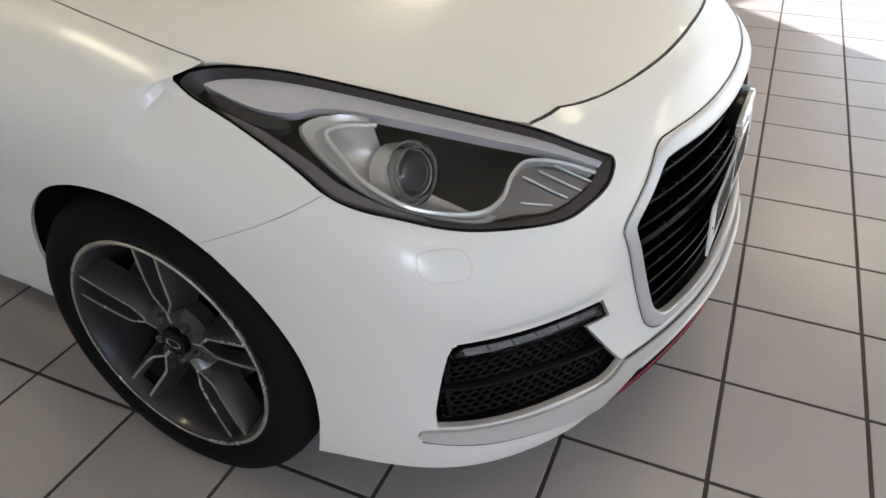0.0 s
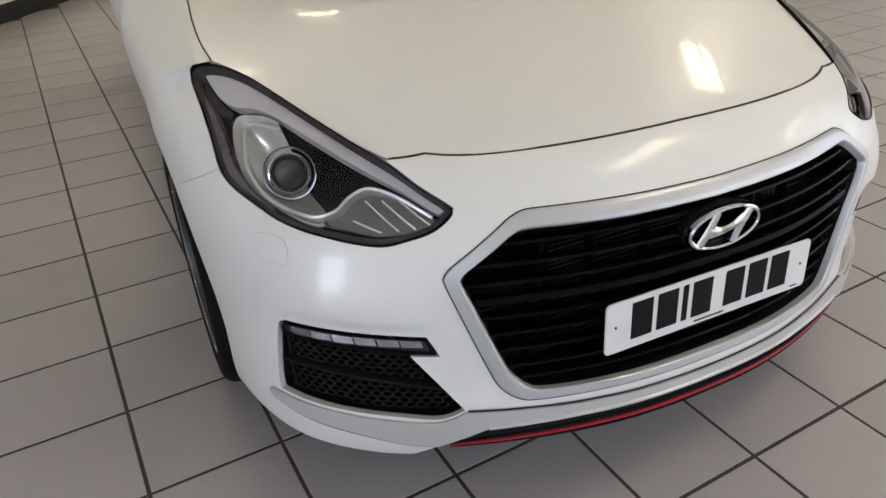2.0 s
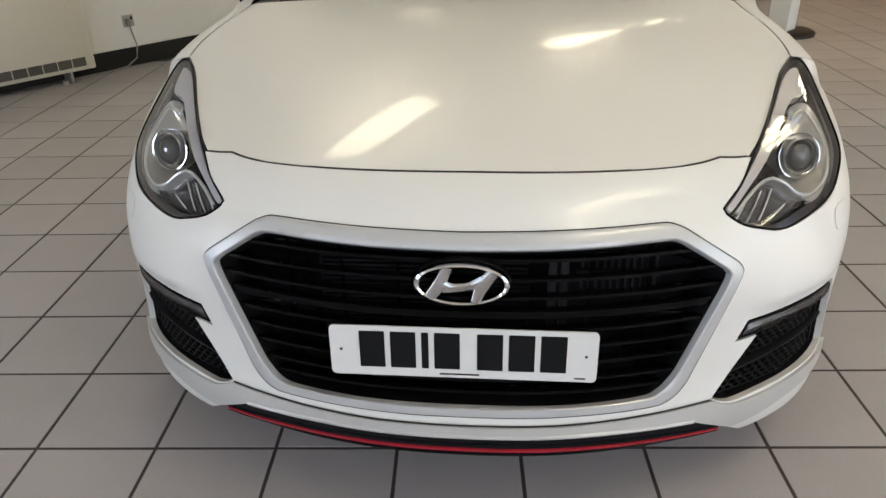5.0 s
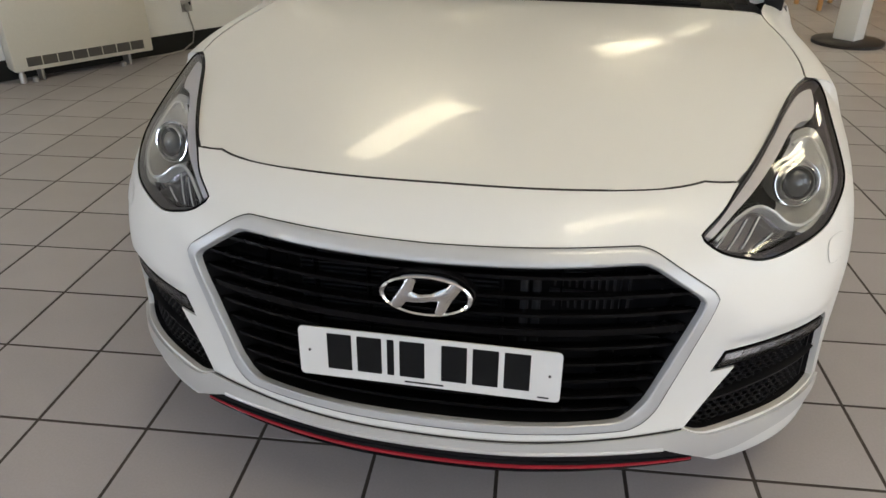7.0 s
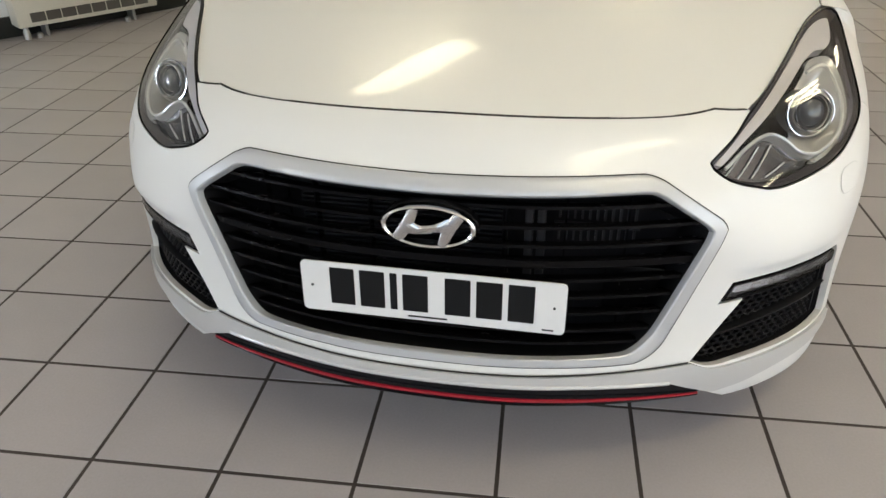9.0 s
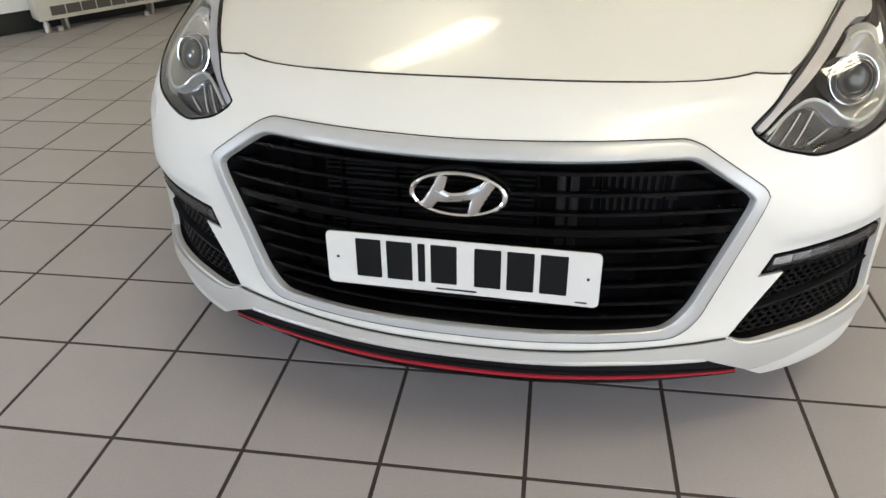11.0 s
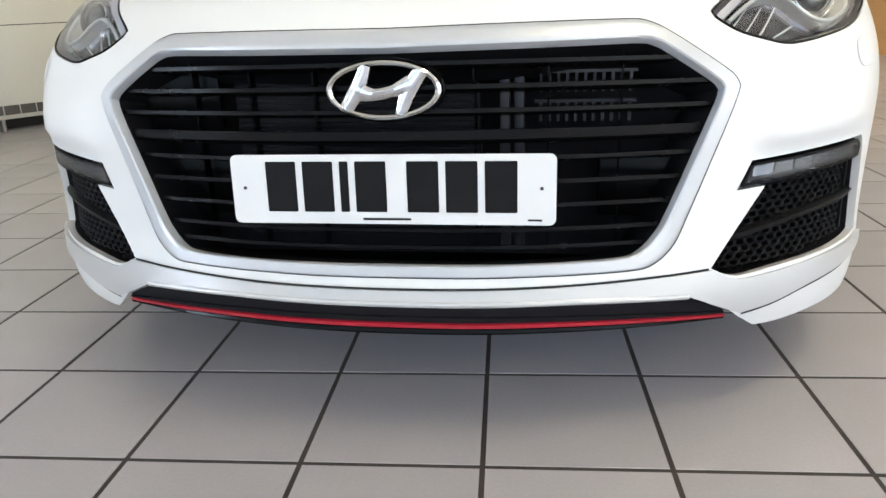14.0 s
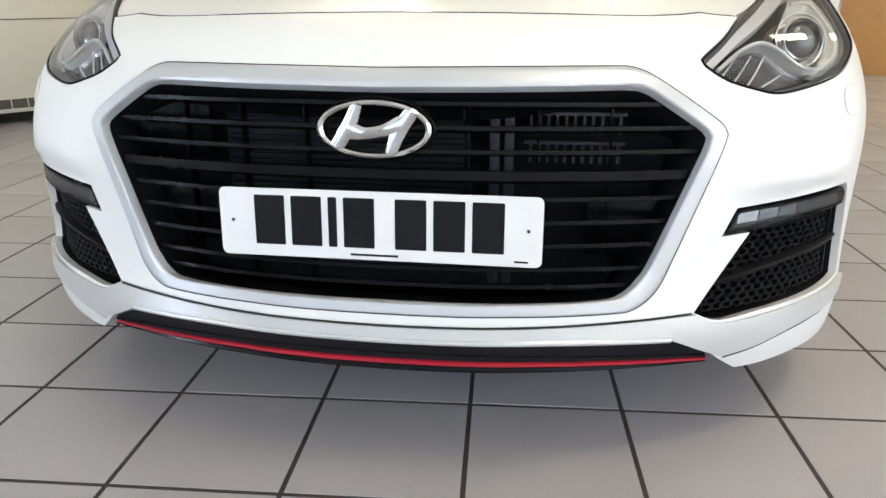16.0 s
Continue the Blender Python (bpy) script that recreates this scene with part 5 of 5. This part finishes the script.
part("pane", one_box(X0 - 0.073, X0 - 0.067, WEST_Y0 + 0.051, WEST_Y1 - 0.051, WEST_Z0 + 0.051, WEST_Z1 - 0.051), WINDOW_GLASS, win, smooth=False).visible_shadow = False
glazed_wall("wall_front", "window_front", (X0, Y0), 0.0, SIDE_START[0] - X0, 5)
glazed_wall("wall_side", "window_side", SIDE_START, SIDE_TURN, SIDE_LENGTH, 6)
slab("wall_east", [(X1, SIDE_END_Y), (X1, Y1), (X1 + 0.15, Y1), (X1 + 0.15, SIDE_END_Y)], -0.003, CEIL, WALL_PAINT, "plain off-white painted wall", "wall")

# ---- ceiling lamps: twin tubes in white trays ----


def ceiling_lamp(x, y, rz, length=1.5):
    lamp = thing("ceiling_lamp", "fluorescent ceiling lamp with three glowing diffuser strips", "lamp", "ceiling lamps", at=(x, y, CEIL), rz=rz)
    tray = bmesh.new()
    rows = [[tray.verts.new((sx * (length / 2), a, b)) for a, b in ((-0.185, 0.0), (-0.185, -0.075), (-0.165, -0.072), (-0.12, -0.04), (-0.059, -0.066), (0.0, -0.04), (0.059, -0.066), (0.12, -0.04), (0.165, -0.072), (0.185, -0.075), (0.185, 0.0))] for sx in (-1, 1)]
    for i in range(10):
        tray.faces.new((rows[0][i], rows[0][i + 1], rows[1][i + 1], rows[1][i]))
    for r in rows:
        tray.faces.new(r)
    bmesh.ops.recalc_face_normals(tray, faces=tray.faces)
    part("tray", tray, LAMP_TRAY, lamp, smooth=False)
    for a in (-0.118, 0.0, 0.118):
        strip = bmesh.new()
        rows = [[strip.verts.new((sx * (length / 2 - 0.02), a + 0.040 * math.cos(w), -0.058 - 0.020 * math.sin(w))) for w in np.linspace(0, math.pi, 9)] for sx in (-1, 1)]
        for p, q, r, s in zip(rows[0], rows[0][1:], rows[1][1:], rows[1]):
            strip.faces.new((p, q, r, s))
        for r in rows:
            strip.faces.new(r)
        bmesh.ops.recalc_face_normals(strip, faces=strip.faces)
        part("diffuser", strip, TUBE, lamp, "glowing cream diffuser strip")
    return lamp


# the lamps hang in a slanting grid, end to end in rows
LAMP_AT, ALONG, ACROSS = Vector((-0.85, 2.42)), Vector((1.86, 2.82)), Vector((2.12, -2.95))
for i, j, length in ((0, 0, 1.2), (1, 0, 1.9), (0, 1, 1.25), (1, 1, 1.2), (2, 0, 1.2), (0, 2, 1.2), (2, 1, 1.2), (1, 2, 1.2), (-2, 0, 1.2)):
    spot = LAMP_AT + ALONG * i + ACROSS * j
    ceiling_lamp(spot.x, spot.y, 56.6, length)

# ---- storage heater on the angled wall ----


def on_wall(s, out, z=0.0):
    x, y = wall_pt(s, out)
    return (x, y, z)


WALL_TURN = math.degrees(WALL_A)
heater = thing("storage_heater", "cream enamelled storage heater with low vent row on short feet", "heater", at=on_wall(-1.18, 0.105), rz=WALL_TURN)
hw = 0.475
part("casing", one_box(-hw, hw, -0.085, 0.085, 0.080, 0.86, 0.012), HEATER_CREAM, heater)
part("top_cap", one_box(-hw - 0.006, hw + 0.006, -0.092, 0.088, 0.862, 0.885, 0.008), HEATER_CREAM, heater)
part("front_seam", one_box(-hw + 0.01, hw - 0.01, -0.0875, -0.084, 0.668, 0.674), GRILLE_GREY, heater)
vent = part("vent", one_box(-hw + 0.078, hw - 0.066, -0.0880, -0.0845, 0.104, 0.174), HEATER_CREAM, heater)
for i in range(8):
    x = -hw + 0.083 + i * 0.1003
    cell = part("vent_cell", one_box(x + 0.003, x + 0.096, -0.0905, -0.0882, 0.109, 0.169), GRILLE_GREY, vent)
for x in (-0.30, 0.30):
    part("foot", one_box(x - 0.010, x + 0.010, -0.06, 0.06, 0.0, 0.082, 0.004), SOCKET_STEEL, heater)
    part("foot_stud", lathe([(0.02, 0.0), (0.02, 0.03), (0.012, 0.035)], 16, "z"), SOCKET_STEEL, heater).location = (x - 0.055, -0.06, 0)
part("end_foot", lathe([(0.022, 0.0), (0.022, 0.05), (0.016, 0.06), (0.016, 0.082)], 20, "z"), SOCKET_STEEL, heater).location = (-hw + 0.045, -0.045, 0)

sock = thing("wall_socket", "brushed steel wall socket with a grey plug", "socket", at=on_wall(-0.31, 0.0, 0.328), rz=WALL_TURN)
part("plate", one_box(-0.043, 0.043, -0.008, -0.0005, -0.043, 0.043, 0.003), SOCKET_STEEL, sock)
part("rocker", one_box(0.018, 0.034, -0.012, -0.008, 0.005, 0.030, 0.002), BLACK_MATT, sock)
part("plug", one_box(-0.028, 0.012, -0.040, -0.008, -0.028, 0.018, 0.006), CABLE_GREY, sock)
cable = [on_wall(-0.318, 0.03, 0.30), on_wall(-0.315, 0.04, 0.24), on_wall(-0.30, 0.045, 0.15), on_wall(-0.325, 0.05, 0.06), on_wall(-0.42, 0.06, 0.012), on_wall(-0.55, 0.07, 0.007), on_wall(-0.72, 0.08, 0.007)]
cp = [Vector(c) for c in cable]
tagged(part("power_cable", tube([p for a, b in zip(cp, cp[1:]) for p in (a, a.lerp(b, 0.5))] + [cp[-1]], 0.0055, 8), CABLE_GREY), "grey power cable hanging from the wall socket", "cable")

# ---- display post and wooden furniture at the back ----
stand = thing("display_stand", "white square display post on a dark round base", "stand", at=(2.35, 5.33, 0), rz=-43)
part("base", lathe([(0.27, 0.0), (0.27, 0.022), (0.255, 0.032), (0.10, 0.036)], 48, "z"), BASE_DARK, stand, "dark round base plate")
part("post", one_box(-0.085, 0.085, -0.085, 0.085, 0.034, 1.55, 0.006), POST_WHITE, stand)
part("head_plate", one_box(-0.28, 0.28, -0.102, -0.0865, 1.05, 1.55, 0.004), POST_WHITE, stand)

desk = thing("reception_desk", "orange-brown wooden reception desk with panelled front", "desk", at=(4.44, 7.16, 0), rz=-37)
for i in range(4):
    part("front_panel", one_box(-1.2 + i * 0.6 + 0.004, -0.6 + i * 0.6 - 0.004, -0.35, -0.32, 0.0, 1.02, 0.004), WOOD, desk)
part("end_panel", one_box(-1.2, -1.17, -0.318, 0.35, 0.0, 1.02, 0.004), WOOD, desk)
part("end_panel", one_box(1.17, 1.2, -0.318, 0.35, 0.0, 1.02, 0.004), WOOD, desk)
part("top", one_box(-1.25, 1.25, -0.40, 0.40, 1.022, 1.06, 0.006), WOOD, desk)


def wooden_chair(x, y, rz):
    ch = thing("wooden_chair", "orange-brown wooden chair by the back wall", "chair", "wooden chairs", at=(x, y, 0), rz=rz)
    part("seat", one_box(-0.22, 0.22, -0.22, 0.22, 0.43, 0.46, 0.01), WOOD, ch)
    for a in (-0.19, 0.19):
        for b in (-0.19, 0.19):
            part("leg", one_box(a - 0.018, a + 0.018, b - 0.018, b + 0.018, 0.0, 0.43 if b < 0 else 0.88, 0.004), WOOD, ch)
    part("backrest", one_box(-0.17, 0.17, 0.178, 0.202, 0.62, 0.86, 0.006), WOOD, ch)
    return ch


wooden_chair(2.62, 7.06, 20)
wooden_chair(2.75, 7.85, 35)

# ---- floor tiles ----


def tile_mesh():
    h, c = (PITCH - 0.0092) / 2, 0.0010
    bm = bmesh.new()
    ring = lambda r, z: [bm.verts.new((a * r, b * r, z)) for a, b in ((-1, -1), (1, -1), (1, 1), (-1, 1))]
    low, mid, top = ring(h, -0.0030), ring(h, -0.0007), ring(h - c, 0.0)
    for a, b in ((low, mid), (mid, top)):
        for i in range(4):
            bm.faces.new((a[i], a[(i + 1) % 4], b[(i + 1) % 4], b[i]))
    bm.faces.new(top)
    return bm


tb = tile_mesh()
tile_data = bpy.data.meshes.new("tile")
tb.to_mesh(tile_data)
tb.free()
tile_data.materials.append(TILE)
near, far = [], []
for i in range(-24, 30):
    for j in range(-22, 38):
        c = grid_m @ Vector(((i + 0.5) * PITCH, (j + 0.5) * PITCH, 0))
        if not (X0 + 0.1 < c.x < X1 - 0.2 and Y0 + 0.2 < c.y < Y1 - 0.1):
            continue
        if (Vector((c.x, c.y)) - WALL_P).dot(wall_n) < -0.05:
            continue
        if (c.x - SIDE_START[0]) * math.sin(radians(SIDE_TURN)) - (c.y - SIDE_START[1]) * math.cos(radians(SIDE_TURN)) > -0.3:
            continue
        hidden = abs(c.x) < 0.55 and 0.75 < c.y < 3.9
        (near if -2.6 < c.x < 2.6 and -0.75 < c.y < 4.3 and not hidden and len(near) < 298 else far).append(c)
for c in near:
    ob = new("tile", tile_data)
    ob.parent = floor
    ob.matrix_basis = pose(c.x, c.y, random.uniform(-0.0003, 0.0002), 0, 0, GRID_TURN + random.uniform(-0.08, 0.08))
verts, faces = [], []
base_v = [tuple(v.co) for v in tile_data.vertices]
base_f = [tuple(p.vertices) for p in tile_data.polygons]
rot = Matrix.Rotation(radians(GRID_TURN), 3, "Z")
for c in far:
    b = len(verts)
    verts += [tuple(rot @ Vector(v) + c) for v in base_v]
    faces += [tuple(b + k for k in f) for f in base_f]
me = bpy.data.meshes.new("far_tiles")
me.from_pydata(verts, [], faces)
me.materials.append(TILE)
rest = new("far_tiles", me)
rest.parent = floor
tagged(rest, "more of the same floor tiles further off", kind="stuff")
